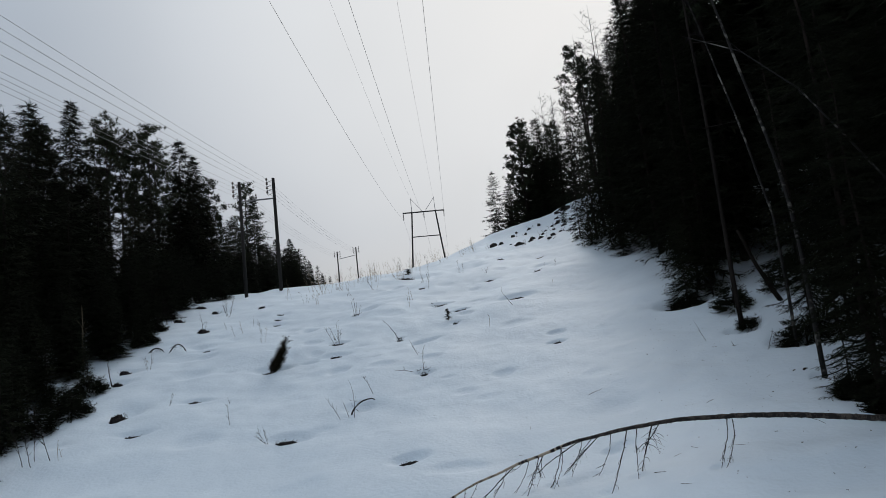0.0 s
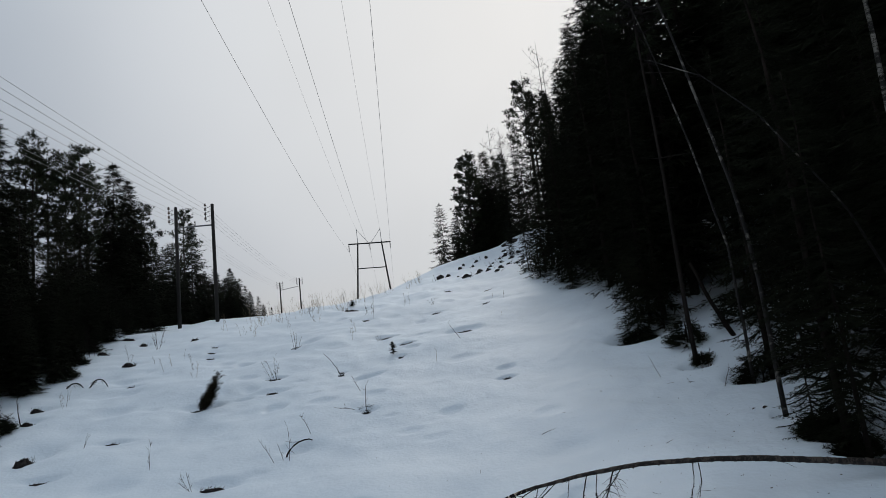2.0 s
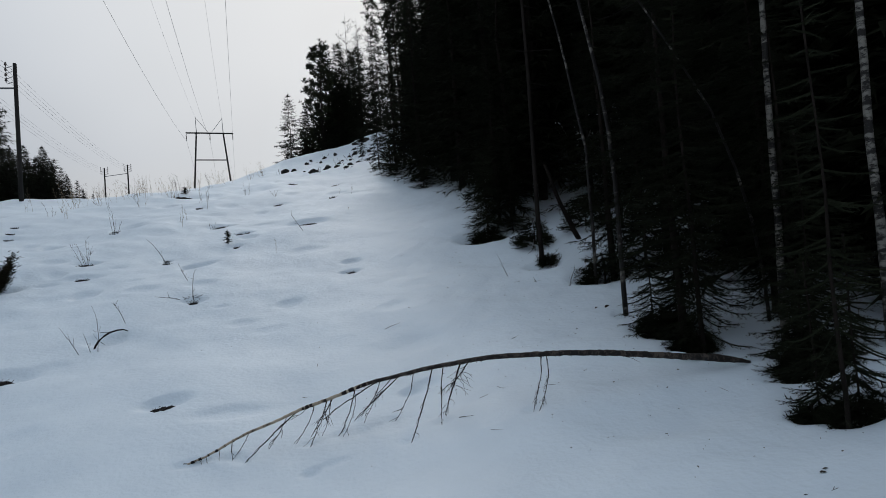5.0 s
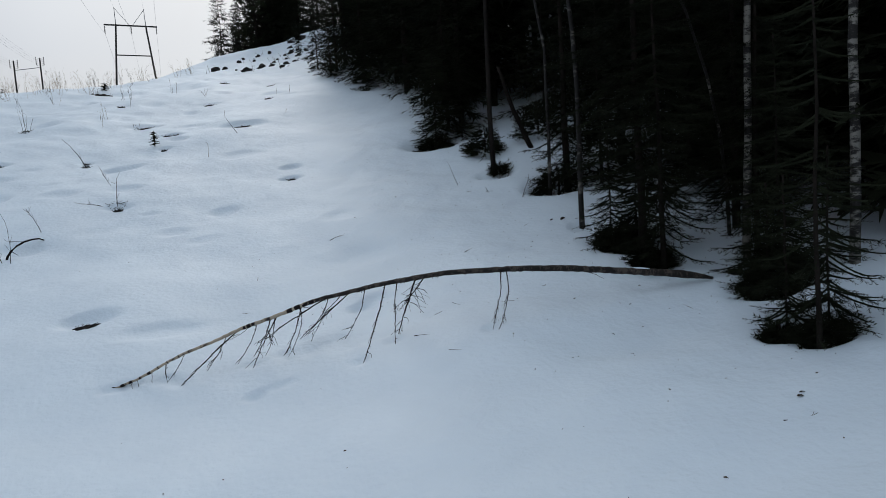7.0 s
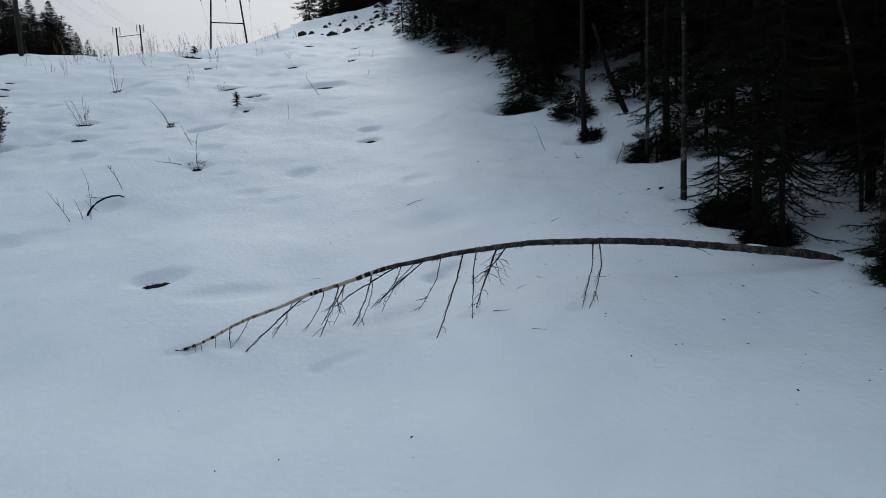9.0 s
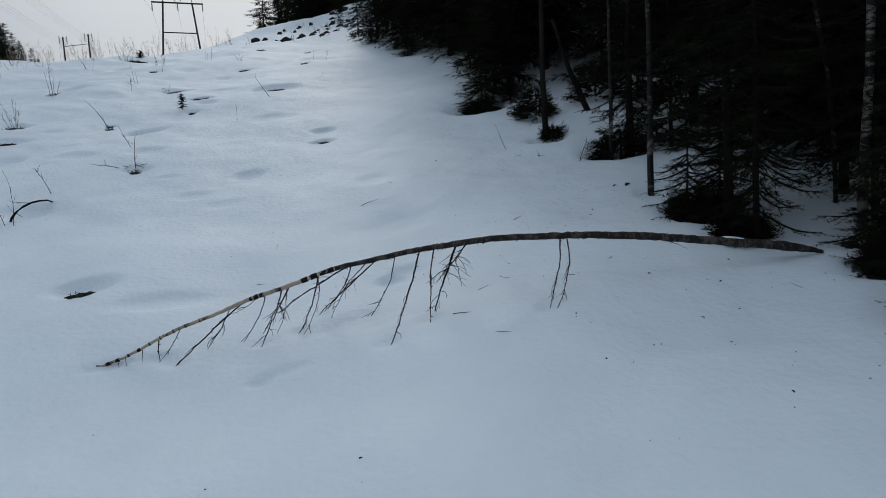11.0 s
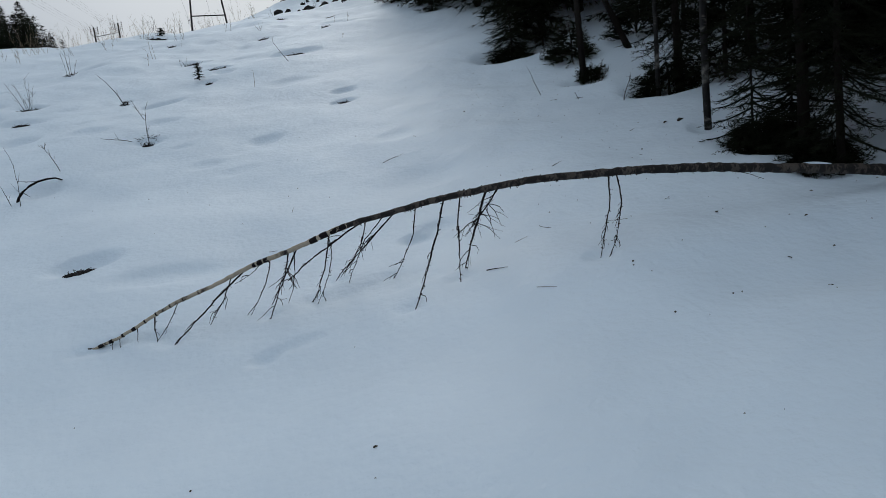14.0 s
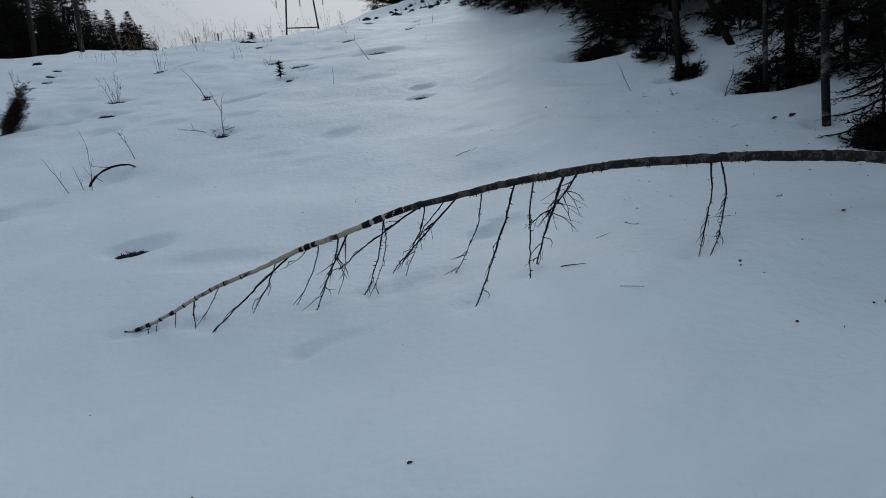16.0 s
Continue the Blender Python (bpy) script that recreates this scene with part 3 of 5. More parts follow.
def bare_tree(seed, h, rad, mat, spread=0.22, low=0.35, count=26, lean=(0, 0), bow=(0, 0, 0), sway=0.0, name="birch_tree", label="", group=""):
    """A leafless stem with thin upswept branches."""
    rng = random.Random(seed)
    t = thing(name, (0, 0, 0), label, "tree", group)
    n = 14
    axis = [p + Vector((-sway * max(0, p.z - 2.6) ** 1.2, 0, 0)) for p in curve3((0, 0, -0.3), (lean[0] * h, lean[1] * h, h), bow, n, rng, 0.012 * h / n * 2)]
    part("trunk", Geo().tube(axis, [rad * (1 - 0.93 * k / n) for k in range(n + 1)], 9, rough=0.05, rng=rng), mat, t)
    g = Geo()
    for k in range(count):
        f = low + (0.98 - low) * (k + rng.random()) / count
        p = axis[min(n, int(f * n))]
        a = rng.uniform(0, math.tau)
        L = h * spread * (1.15 - f) * rng.uniform(0.5, 1.2) + 0.15
        e = p + Vector((math.cos(a) * L * 0.7, math.sin(a) * L * 0.7, L * rng.uniform(0.2, 0.9)))
        c = curve3(p, e, (0, 0, -0.08 * L), 4, rng, 0.03 * L)
        r0 = 0.006 + 0.012 * L / (h * spread + 0.2)
        g.tube(c, [r0, r0 * 0.8, r0 * 0.6, r0 * 0.4, 0.0025], 4, False)
        for _ in range(6):
            s = c[rng.randint(1, 4)]
            l = L * rng.uniform(0.25, 0.55)
            d = Vector((rng.gauss(0, 0.6), rng.gauss(0, 0.6), rng.uniform(-0.1, 0.8))).normalized() * l
            c2 = curve3(s, s + d, (0, 0, -0.05 * l), 2, rng, 0.03 * l)
            g.tube(c2, [0.006, 0.004, 0.002], 3, False)
            for _ in range(2):
                d3 = (d.normalized() + Vector((rng.gauss(0, 0.5), rng.gauss(0, 0.5), rng.gauss(0, 0.4)))) * l * 0.4
                g.tube([c2[1], c2[1] + d3], [0.0035, 0.0015], 3, False)
    part("crown", g, BIRCH_TWIG, t)
    return t


def stand(t, x, y, turn=0.0, scale=1.0, tip=(0, 0)):
    """Puts a tree on the ground."""
    t.matrix_basis = pose(x, y, gz(x, y) - 0.05, tip[0], tip[1], turn) @ Matrix.Scale(scale, 4)


def copy_at(src, x, y, turn, scale, tip=(0, 0)):
    c = copy_thing(src, pose(x, y, gz(x, y) - 0.05, tip[0], tip[1], turn))
    c.scale = (scale, scale, scale)
    return c


S_LABEL = "dark green spruce with drooping branches rising from snow"
P_LABEL = "tall pine with bare trunk and open needle crown"
rng = random.Random(11)
SPRUCES = [spruce(20 + k, 13.0, 1.9 + 0.15 * k, 0.03 + 0.03 * (k % 2), 0.27, 6, 0.2, 1.3, label=S_LABEL, group="forest spruces") for k in range(4)]
YOUNG = [spruce(40 + k, 5.0, 1.0 + 0.12 * k, 0.02, 0.19, 7, 0.13, 1.1, 2, label="young dark spruce with dense low branches in snow", group="young spruces") for k in range(3)]
PINES = [pine(60 + k, 12.0, 1.75, 0.46 + 0.06 * k, limbs=42, needles=13, wide=0.075, label=P_LABEL, group="forest pines") for k in range(3)]
BIRCHES = [bare_tree(80 + k, 10.0, 0.065, BIRCH_LIVE, label="slender leafless birch with pale banded bark", group="forest birches") for k in range(3)]
WIDE = [spruce(50 + k, 9.0, 2.3 + 0.2 * k, 0.02, 0.25, 7, 0.2, 1.3, label=S_LABEL, group="forest spruces") for k in range(3)]
FULL = [spruce(55 + k, 9.0, 2.0 + 0.25 * k, 0.02, 0.21, 8, 0.25, 1.65, label="tall dense dark spruce beside pines at the wood's edge", group="forest spruces") for k in range(2)]
DEEP = [spruce(30 + k, 13.0, 2.1 + 0.2 * k, 0.13, 0.42, 6, 0.4, 2.3, 1, label="dark spruce standing deep in the shaded wood", group="deep forest spruces") for k in range(2)]
CREST = [spruce(58 + k, 8.0, 2.1 + 0.2 * k, 0.02, 0.62, 12, 0.2, 1.5, jitter=0.16, lift=0.12, label="ragged young spruce on the snowy crest", group="crest spruces") for k in range(2)]
RAGGED = [pine(78 + k, 9.0, 1.9, 0.03, label="ragged young pine with a dense crown on the crest", group="young pines", limbs=95, needles=9, wide=0.12) for k in range(2)]
SPIRE = [spruce(66, 10.4, 2.0, 0.02, 0.2, 10, 0.2, 1.6, label="tall dense black-green spruce with a pointed top", group="forest spruces")]
used = set()


def plant(kinds, h_src, x, y, h, tip=(0, 0)):
    """A tree of one of these kinds at (x, y), h metres tall."""
    pick = kinds[rng.randrange(len(kinds))]
    src = next((k for k in kinds if k not in used), pick)
    turn, sc = rng.uniform(0, 360), h / h_src
    if src not in used:
        used.add(src)
        stand(src, x, y, turn, sc, tip)
        return src
    return copy_at(src, x, y, turn, sc, tip)


# the wood beyond the left edge of the clearing
plant(SPIRE, 10.4, -17.1, 31.0, 10.6)
plant(SPIRE, 10.4, -15.4, 41.6, 9.6)
for x, y, h in ((-17.4, 35.0, 10.7), (-18.9, 37.0, 10.8), (-17.4, 36.5, 10.2), (-16.6, 38.0, 11.0), (-18.2, 40.0, 11.2), (-17.4, 41.0, 10.4), (-14.9, 42.6, 8.0), (-14.2, 48.0, 8.5), (-19.6, 33.0, 10.2), (-20.4, 33.6, 10.6)):
    plant(PINES, 12.0, x, y, h)
for x, y, h in ((-17.6, 29.6, 8.4), (-18.9, 30.0, 8.0), (-17.2, 33.0, 7.4), (-16.4, 42.0, 10.7), (-15.3, 41.0, 8.4), (-15.2, 43.0, 7.0), (-15.0, 44.0, 6.5), (-18.2, 38.0, 3.6), (-17.7, 39.0, 3.4), (-15.8, 40.0, 8.1),
                (-14.0, 49.0, 7.5), (-14.9, 47.0, 6.1), (-17.1, 33.0, 6.1), (-15.6, 36.0, 6.3), (-16.6, 27.0, 9.6), (-15.6, 24.0, 8.6), (-18.6, 27.6, 10.2)):
    plant(FULL, 9.0, x, y, h)
for x, y, h in ((-14.0, 21.6, 6.6), (-16.2, 20.5, 8.0), (-14.2, 31.0, 5.6), (-13.6, 37.2, 5.2), (-13.8, 45.0, 4.8), (-17.0, 18.0, 8.0), (-15.2, 50.5, 5.6), (-14.6, 33.2, 5.8), (-13.4, 24.2, 6.0), (-16.0, 38.4, 6.4),
                (-12.9, 28.2, 5.0), (-13.9, 18.6, 6.2), (-12.2, 38.0, 4.6), (-12.6, 41.0, 4.6), (-11.6, 35.6, 3.6), (-13.0, 43.0, 4.6), (-12.0, 45.0, 3.6), (-11.3, 38.5, 3.2), (-14.2, 27.8, 6.4), (-13.3, 15.0, 6.0), (-15.5, 16.5, 7.6), (-17.6, 43.5, 7.0)):
    plant(WIDE, 9.0, x, y, h)
for x, y, h in ((-14.4, 61.0, 5.4), (-15.1, 58.8, 5.3), (-13.3, 63.3, 3.4), (-16.0, 57.0, 5.0), (-13.8, 60.5, 4.4), (-14.9, 62.5, 4.9), (-12.4, 64.5, 2.2), (-16.4, 60.0, 5.4), (-13.2, 58.0, 3.2), (-14.2, 56.5, 4.0)):
    plant(FULL, 9.0, x, y, h)
    plant(YOUNG, 5.0, x - 0.7, y + 0.8, h * 0.9)
    plant(YOUNG, 5.0, x + 0.5, y + 1.2, h * 0.85)
    plant(WIDE, 9.0, x - 0.2, y + 1.6, h * 0.95)
for _ in range(48):
    y = rng.uniform(9, 54)
    x = -15.5 - rng.random() ** 1.3 * 15
    if y > 30 and -0.58 < x / (y - 1.9) < -0.35:
        continue
    plant(DEEP if x < -17 else WIDE, 12.5 if x < -17 else 9.0, x, y, rng.uniform(5.5, 7.0) + (0.25 * (-17 - x) if x < -17 else 0))
for _ in range(70):
    y = rng.uniform(11, 38)
    x = -9.5 - 0.035 * min(y, 26) - rng.random() ** 1.4 * 4.2 + (1.2 if y < 16 else 0)
    plant(YOUNG, 5.0, x, y, rng.uniform(1.2, 2.8) + 0.35 * max(0, -11 - x))
for k in range(26):
    plant(FULL if k % 2 else WIDE, 9.0, -10.5 - 0.55 * (k % 3) + (0.5 if 19.8 < 14.5 + 0.52 * k < 23 else 0), 14.5 + 0.52 * k, 2.2 + 0.6 * (k % 3))
for x, y, h in ((-9.65, 18.3, 1.3), (-9.2, 16.7, 1.0), (-9.7, 16.0, 1.7), (-9.5, 15.0, 1.5), (-10.1, 17.4, 2.0), (-9.9, 14.0, 2.2), (-10.3, 18.9, 2.4), (-9.75, 21.6, 1.2), (-10.0, 22.7, 1.4)):
    plant(YOUNG, 5.0, x, y, h)

# the wood up the right side
for x, y, h in ((4.0, 53.1, 5.3), (8.3, 55.6, 8.6), (5.2, 55.5, 4.2), (7.6, 55.0, 5.6), (9.2, 55.0, 7.0)):
    plant(CREST, 8.0, x, y, h)
for x, y, h in ((6.6, 54.9, 8.9), (7.4, 57.0, 7.2)):
    plant(RAGGED, 9.0, x, y, h)
for x, y, h in ((5.6, 57.0, 4.4), (6.4, 55.6, 4.6), (7.2, 55.8, 4.8), (8.1, 54.6, 4.6), (9.0, 53.4, 4.8), (8.6, 57.0, 6.0)):
    plant(FULL, 9.0, x, y, h)
for x, y, h in ((8.6, 56.7, 8.3), (9.4, 53.0, 7.5), (11.9, 45.8, 9.2), (13.5, 39.1, 13.0), (13.3, 43.3, 12.4), (7.8, 54.0, 6.0), (10.2, 50.0, 8.0)):
    plant(WIDE, 9.0, x, y, h)
for x, y, h in ((11.3, 50.1, 11.6), (12.6, 52.0, 10.5), (9.4, 55.0, 7.6)):
    plant(PINES, 12.0, x, y, h)
for x, y, h in ((8.4, 58.4, 9.4), (9.0, 59.0, 10.6), (9.5, 58.6, 11.8), (8.0, 58.0, 8.4), (10.4, 58.4, 11.0), (11.3, 58.2, 11.2), (9.6, 53.5, 9.4), (12.4, 47.5, 12.0), (8.9, 54.0, 8.6), (10.3, 52.0, 10.2), (9.9, 56.0, 9.8), (12.0, 53.0, 13.5), (12.8, 50.0, 14.5)):
    plant(BIRCHES, 10.0, x, y, h)
for x, y, h in ((6.3, 28.0, 5.5), (7.0, 29.5, 8.0), (6.6, 25.3, 7.0), (7.6, 26.5, 8.4), (7.1, 22.3, 9.3), (8.2, 23.5, 10.8), (7.3, 19.8, 9.6), (8.6, 20.6, 12.5), (7.0, 18.0, 7.5), (8.4, 32.5, 8.4),
                (9.4, 36.0, 8.7), (10.4, 40.0, 9.2), (11.0, 43.5, 9.6), (8.0, 27.5, 9.0), (9.0, 29.0, 10.6), (9.4, 25.0, 13.0), (7.4, 24.2, 8.0), (8.6, 23.0, 14.0), (8.9, 21.6, 14.5), (9.3, 26.0, 14.0), (8.5, 19.4, 12.8)):
    plant(SPRUCES, 13.0, x, y, h)
for x, y, h in ((9.6, 11.0, 12.0), (10.4, 12.6, 12.5), (10.2, 9.9, 11.0), (9.6, 8.0, 10.0)):
    plant(FULL, 9.0, x, y, h)
# extra spruces, mostly out of view, added to shade the wood's snow floor
for x, y, h in ((9.0, 8.8, 10.0), (8.9, 10.4, 11.0), (8.9, 7.0, 10.0), (9.2, 5.6, 9.5), (10.0, 7.9, 12.0)):
    plant(DEEP, 12.8, x, y, h)
for _ in range(105):
    y = rng.uniform(1.0, 47)
    edge = 9.6 if y < 18 else 8.8 + max(0, y - 28) * 0.22
    x = edge + rng.random() ** 1.4 * 17
    if y < 22 and 23.5 < math.degrees(math.atan2(x - 0.7, y - 2.8)) < 30:
        continue
    plant(SPRUCES if x < edge + 1.6 else DEEP, 12.8, x, y, rng.uniform(11, 16) if y < 24 else rng.uniform(8.5, 10.5) + 0.22 * (x - edge))
for x, y, h in ((8.0, 46.0, 2.0), (7.2, 41.0, 1.6), (6.2, 31.0, 3.2), (5.9, 27.2, 2.6), (6.7, 17.3, 2.0), (7.4, 12.8, 3.4), (8.4, 15.2, 3.5), (6.3, 24.0, 2.0), (9.0, 17.5, 4.5)):
    plant(YOUNG, 5.0, x, y, h)

# trees that stand singly along the right edge
lone = pine(91, 12.5, 1.3, 0.6, name="pine_tree", label="slim pine with a long bare dark trunk in snow", limbs=22, stout=0.38)
stand(lone, 6.27, 14.82, 40, 1.0, (0, 0.8))


def small_spruce(seed, x, y, h, r, label, skirt=0.02, step=0.16, per=6, dense=0.055, leaf=0.55, tip=(0, 0), fat=1.0):
    """A fine-needled young spruce close to the clearing."""
    t = spruce(seed, h, r, skirt, step, per, dense, leaf, 4, label=label, group="spruces at the forest edge", fat=fat)
    stand(t, x, y, rng.uniform(0, 360), 1.0, tip)
    return t


BUSHY = "small bushy dark spruce with branches resting on snow"
SPARSE = "thin young spruce with sparse drooping grey-green branches"
small_spruce(101, 6.02, 10.55, 2.3, 0.5, SPARSE, 0.02, 0.14, 6, 0.06, 0.65, fat=0.7)
small_spruce(103, 6.05, 9.9, 9.0, 1.1, "tall spruce with thin drooping lower branches over snow", 0.1, 0.2, 5, 0.07, 0.75, fat=0.6)
small_spruce(104, 5.97, 9.4, 5.2, 0.6, SPARSE, 0.08, 0.17, 6, 0.06, 0.7, fat=0.7)
small_spruce(106, 5.42, 6.74, 4.4, 0.5, "grey-stemmed spruce sapling with short sparse branches", 0.1, 0.2, 4, 0.05, 0.42, fat=0.55)
small_spruce(124, 5.62, 7.25, 1.5, 0.4, SPARSE, 0.04, 0.13, 6, 0.055, 0.6, fat=0.7)
small_spruce(125, 5.78, 6.95, 1.7, 0.5, SPARSE, 0.04, 0.13, 6, 0.055, 0.6, fat=0.7)
small_spruce(111, 7.3, 9.6, 5.5, 0.8, "dense spruce in the shade behind the edge", 0.1, 0.17, 8, 0.09, 0.95)
small_spruce(126, 6.38, 8.2, 1.2, 0.48, "bushy young spruce with dark branches hanging to the snow", 0.0, 0.09, 8, 0.06, 0.75, fat=0.8)
small_spruce(127, 6.75, 8.4, 2.6, 0.6, "bushy young spruce with dark branches hanging to the snow", 0.0, 0.15, 6, 0.06, 0.75, fat=0.8)
small_spruce(128, 6.15, 10.15, 1.5, 0.5, "bushy young spruce with dark branches hanging to the snow", 0.0, 0.1, 8, 0.06, 0.7, fat=0.8)
small_spruce(129, 7.0, 8.95, 6.0, 0.7, "tall thin spruce with sparse drooping branches in shade", 0.05, 0.19, 6, 0.07, 0.7, fat=0.6)
small_spruce(112, 7.05, 13.35, 6.5, 0.8, "dense spruce with low branches beside pale birch stems", 0.02, 0.2, 7, 0.08, 0.8)
small_spruce(116, 6.1, 17.4, 2.2, 0.55, BUSHY, 0.0, 0.12, 8, 0.07, 0.9)
small_spruce(117, 6.6, 17.9, 4.2, 0.75, "young spruce with layered branches reaching the snow", 0.0, 0.17, 7, 0.08, 0.9)
small_spruce(119, 0.07, 20.45, 0.42, 0.045, "tiny spruce seedling poking out of the snow", 0.0, 0.035, 5, 0.03, 0.2)
small_spruce(120, 8.3, 11.6, 7.0, 1.4, "dense spruce in the shade behind the edge", 0.06, 0.24, 7, 0.09, 0.8)
small_spruce(121, 8.2, 13.3, 8.0, 1.3, "dense spruce in the shade behind the edge", 0.08, 0.24, 7, 0.09, 0.8)
small_spruce(123, -1.75, 31.0, 0.34, 0.1, "tiny spruce seedling poking out of the snow", 0.0, 0.035, 8, 0.04, 0.4)



def low_bush(seed, x, y, rx, ry, h, twigs=520):
    """A low mound of crowded spruce twigs with a ragged outline."""
    rr = random.Random(seed)
    t = thing("spruce_bush", (x, y, gz(x, y)), "low black-green spruce bush pressed down on the snow", "bush", "low bushes at the forest edge")
    part("stem", Geo().tube([(0, 0, -0.1), (0.02, 0.01, h * 0.5), (0.0, 0.03, h * 0.85)], [0.02, 0.014, 0.004], 6), BARK, t)
    tw, at_foot = [], float(base_height(x, y))
    for _ in range(twigs):
        a, q = rr.uniform(0, math.tau), rr.random() ** 0.5
        lump = 1 + 0.3 * noise.noise(Vector((math.cos(a) * 1.3 + seed, math.sin(a) * 1.3, 0.5)))
        px, py = math.cos(a) * rx * q * lump, math.sin(a) * ry * q * lump
        top = h * lump * (1 - 0.85 * q * q)
        z = rr.uniform(0.0, 1.0) ** 0.6 * top + float(base_height(x + px, y + py)) - at_foot - 0.03
        tw.append((px, py, z, a + rr.uniform(-0.8, 0.8), rr.uniform(-0.5, 0.7), rr.uniform(0.1, 0.24), rr.uniform(-1.2, 1.2)))
    for name, blades, rows in (("crown", 4, tw), ("inner_mass", 1, [(q[0] * 0.8, q[1] * 0.8, q[2] * 0.8, q[3], q[4] * 0.5, q[5] * 0.8, q[6]) for q in tw])):
        me = spray_mesh(name, rows, blades, [])
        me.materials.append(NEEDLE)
        new(name, me).parent = t


low_bush(141, 6.05, 10.5, 0.22, 0.26, 0.34, 420)
low_bush(142, 6.12, 10.15, 0.2, 0.16, 0.42, 380)
low_bush(143, 5.84, 9.62, 0.13, 0.12, 0.34, 240)
low_bush(153, 6.02, 9.55, 0.15, 0.1, 0.32, 240)
low_bush(154, 6.4, 14.78, 0.14, 0.12, 0.26, 200)
low_bush(144, 6.3, 8.1, 0.26, 0.28, 0.34, 480)
low_bush(145, 6.6, 8.2, 0.4, 0.36, 0.5, 560)
low_bush(146, 5.5, 7.22, 0.14, 0.13, 0.22, 240)
low_bush(147, 5.66, 6.86, 0.2, 0.16, 0.3, 320)
low_bush(160, -9.3, 17.9, 0.4, 0.32, 0.5, 420)
low_bush(161, -8.9, 16.4, 0.45, 0.36, 0.55, 420)
low_bush(162, -9.3, 15.6, 0.5, 0.40, 0.7, 420)
low_bush(163, -9.6, 17.0, 0.45, 0.36, 0.6, 420)
low_bush(164, -9.7, 21.9, 0.4, 0.32, 0.4, 420)
low_bush(165, -10.1, 23.4, 0.4, 0.32, 0.4, 420)
low_bush(149, 6.8, 13.25, 0.55, 0.45, 0.7, 560)
low_bush(150, 6.62, 15.9, 0.4, 0.35, 0.7, 360)
low_bush(151, 7.9, 15.9, 0.5, 0.4, 0.9, 360)
low_bush(152, 6.0, 17.2, 0.45, 0.4, 0.5, 460)

B_LABEL = "standing birch with white bark and black patches"
for seed, x, y, h, rad, lean, bow, low, label in (
        (131, 6.05, 11.33, 11.0, 0.042, (0.0, 0.0), (0.05, 0, 0), 0.68, "slim birch with dark lower bark beside small spruces"),
        (132, 6.52, 13.07, 10.0, 0.033, (-0.01, 0.0), (0.06, 0, 0), 0.68, B_LABEL),
        (133, 6.76, 8.9, 12.5, 0.05, (0.045, 0.0), (-0.02, 0, 0), 0.5, B_LABEL),
        (134, 7.15, 7.8, 12.0, 0.058, (0.02, 0.0), (0.0, 0, 0), 0.45, B_LABEL)):
    t = bare_tree(seed, h, rad, BIRCH_DIM if seed in (131, 132) else BIRCH_LIVE, 0.16, low, 12, lean, bow, 0.13 if seed in (131, 132) else 0.0, label=label, group="edge birches")
    stand(t, x, y, 0)

bowed = thing("birch_tree", (7.08, 9.49, gz(7.08, 9.49)), "thin dark birch bowed over in a long arc", "tree", "edge birches")
arc = [Vector((x - 7.08, 0.0, z - gz(7.08, 9.49))) for x, z in ((7.08, 0.45), (7.05, 1.25), (6.96, 1.95), (6.79, 2.65), (6.5, 3.42), (6.08, 4.1), (5.58, 4.86), (4.9, 5.5), (4.2, 5.8))]
part("trunk", Geo().tube(arc, [0.024 - 0.0022 * k for k in range(9)], 8, rough=0.06), BIRCH_DIM, bowed)
g = Geo()
for k in range(16):
    p = arc[4 + k % 5]
    g.tube(curve3(p, p + Vector((rng.uniform(-0.5, 0.3), rng.uniform(-0.4, 0.4), rng.uniform(-0.3, 0.4))), (0, 0, -0.03), 4, rng, 0.02), [0.006, 0.005, 0.004, 0.003, 0.002], 4, False)
part("crown", g, BIRCH_TWIG, bowed)

snag = thing("leaning_trunk", (7.46, 15.35, gz(7.46, 15.35)), "dead dark trunk leaning against other trees", "dead tree")
g = Geo().tube(curve3((0, 0, -0.1), (-0.62, 0.15, 1.65), (-0.04, 0, 0), 6, random.Random(3), 0.012), [0.06, 0.055, 0.05, 0.045, 0.04, 0.036, 0.03], 8, rough=0.08)
part("trunk", g, BARK, snag)
for k in range(5):
    p = Vector((-0.62 * (0.3 + 0.14 * k), 0.15 * (0.3 + 0.14 * k), 1.65 * (0.3 + 0.14 * k)))
    part("branch_stub", Geo().tube([p, p + Vector((rng.uniform(-0.2, 0.25), rng.uniform(-0.15, 0.15), rng.uniform(-0.05, 0.2)))], [0.009, 0.003], 4, False), BARK, snag)

# ---- the fallen birch ----
BUTT, TIP = Vector((5.91, 8.65, 0.315)), Vector((-0.28, 10.0, -0.33))


def stem_point(x):
    """A point on the fallen stem's axis, by its x: a low arch from butt to tip."""
    s = (BUTT.x - x) / (BUTT.x - TIP.x)
    arch = 0.315 + s * (0.878 + s * (0.335 + s * (-1.734 + s * (-1.681 + s * 1.571)))) + 0.007 * math.sin(31 * s) * s + 0.010 * math.sin(57 * s + 1) * s * s
    y = BUTT.y + (TIP.y - BUTT.y) * s
    return Vector((x, y, max(arch, gz(x, y) - 0.012) if s > 0.93 else arch))


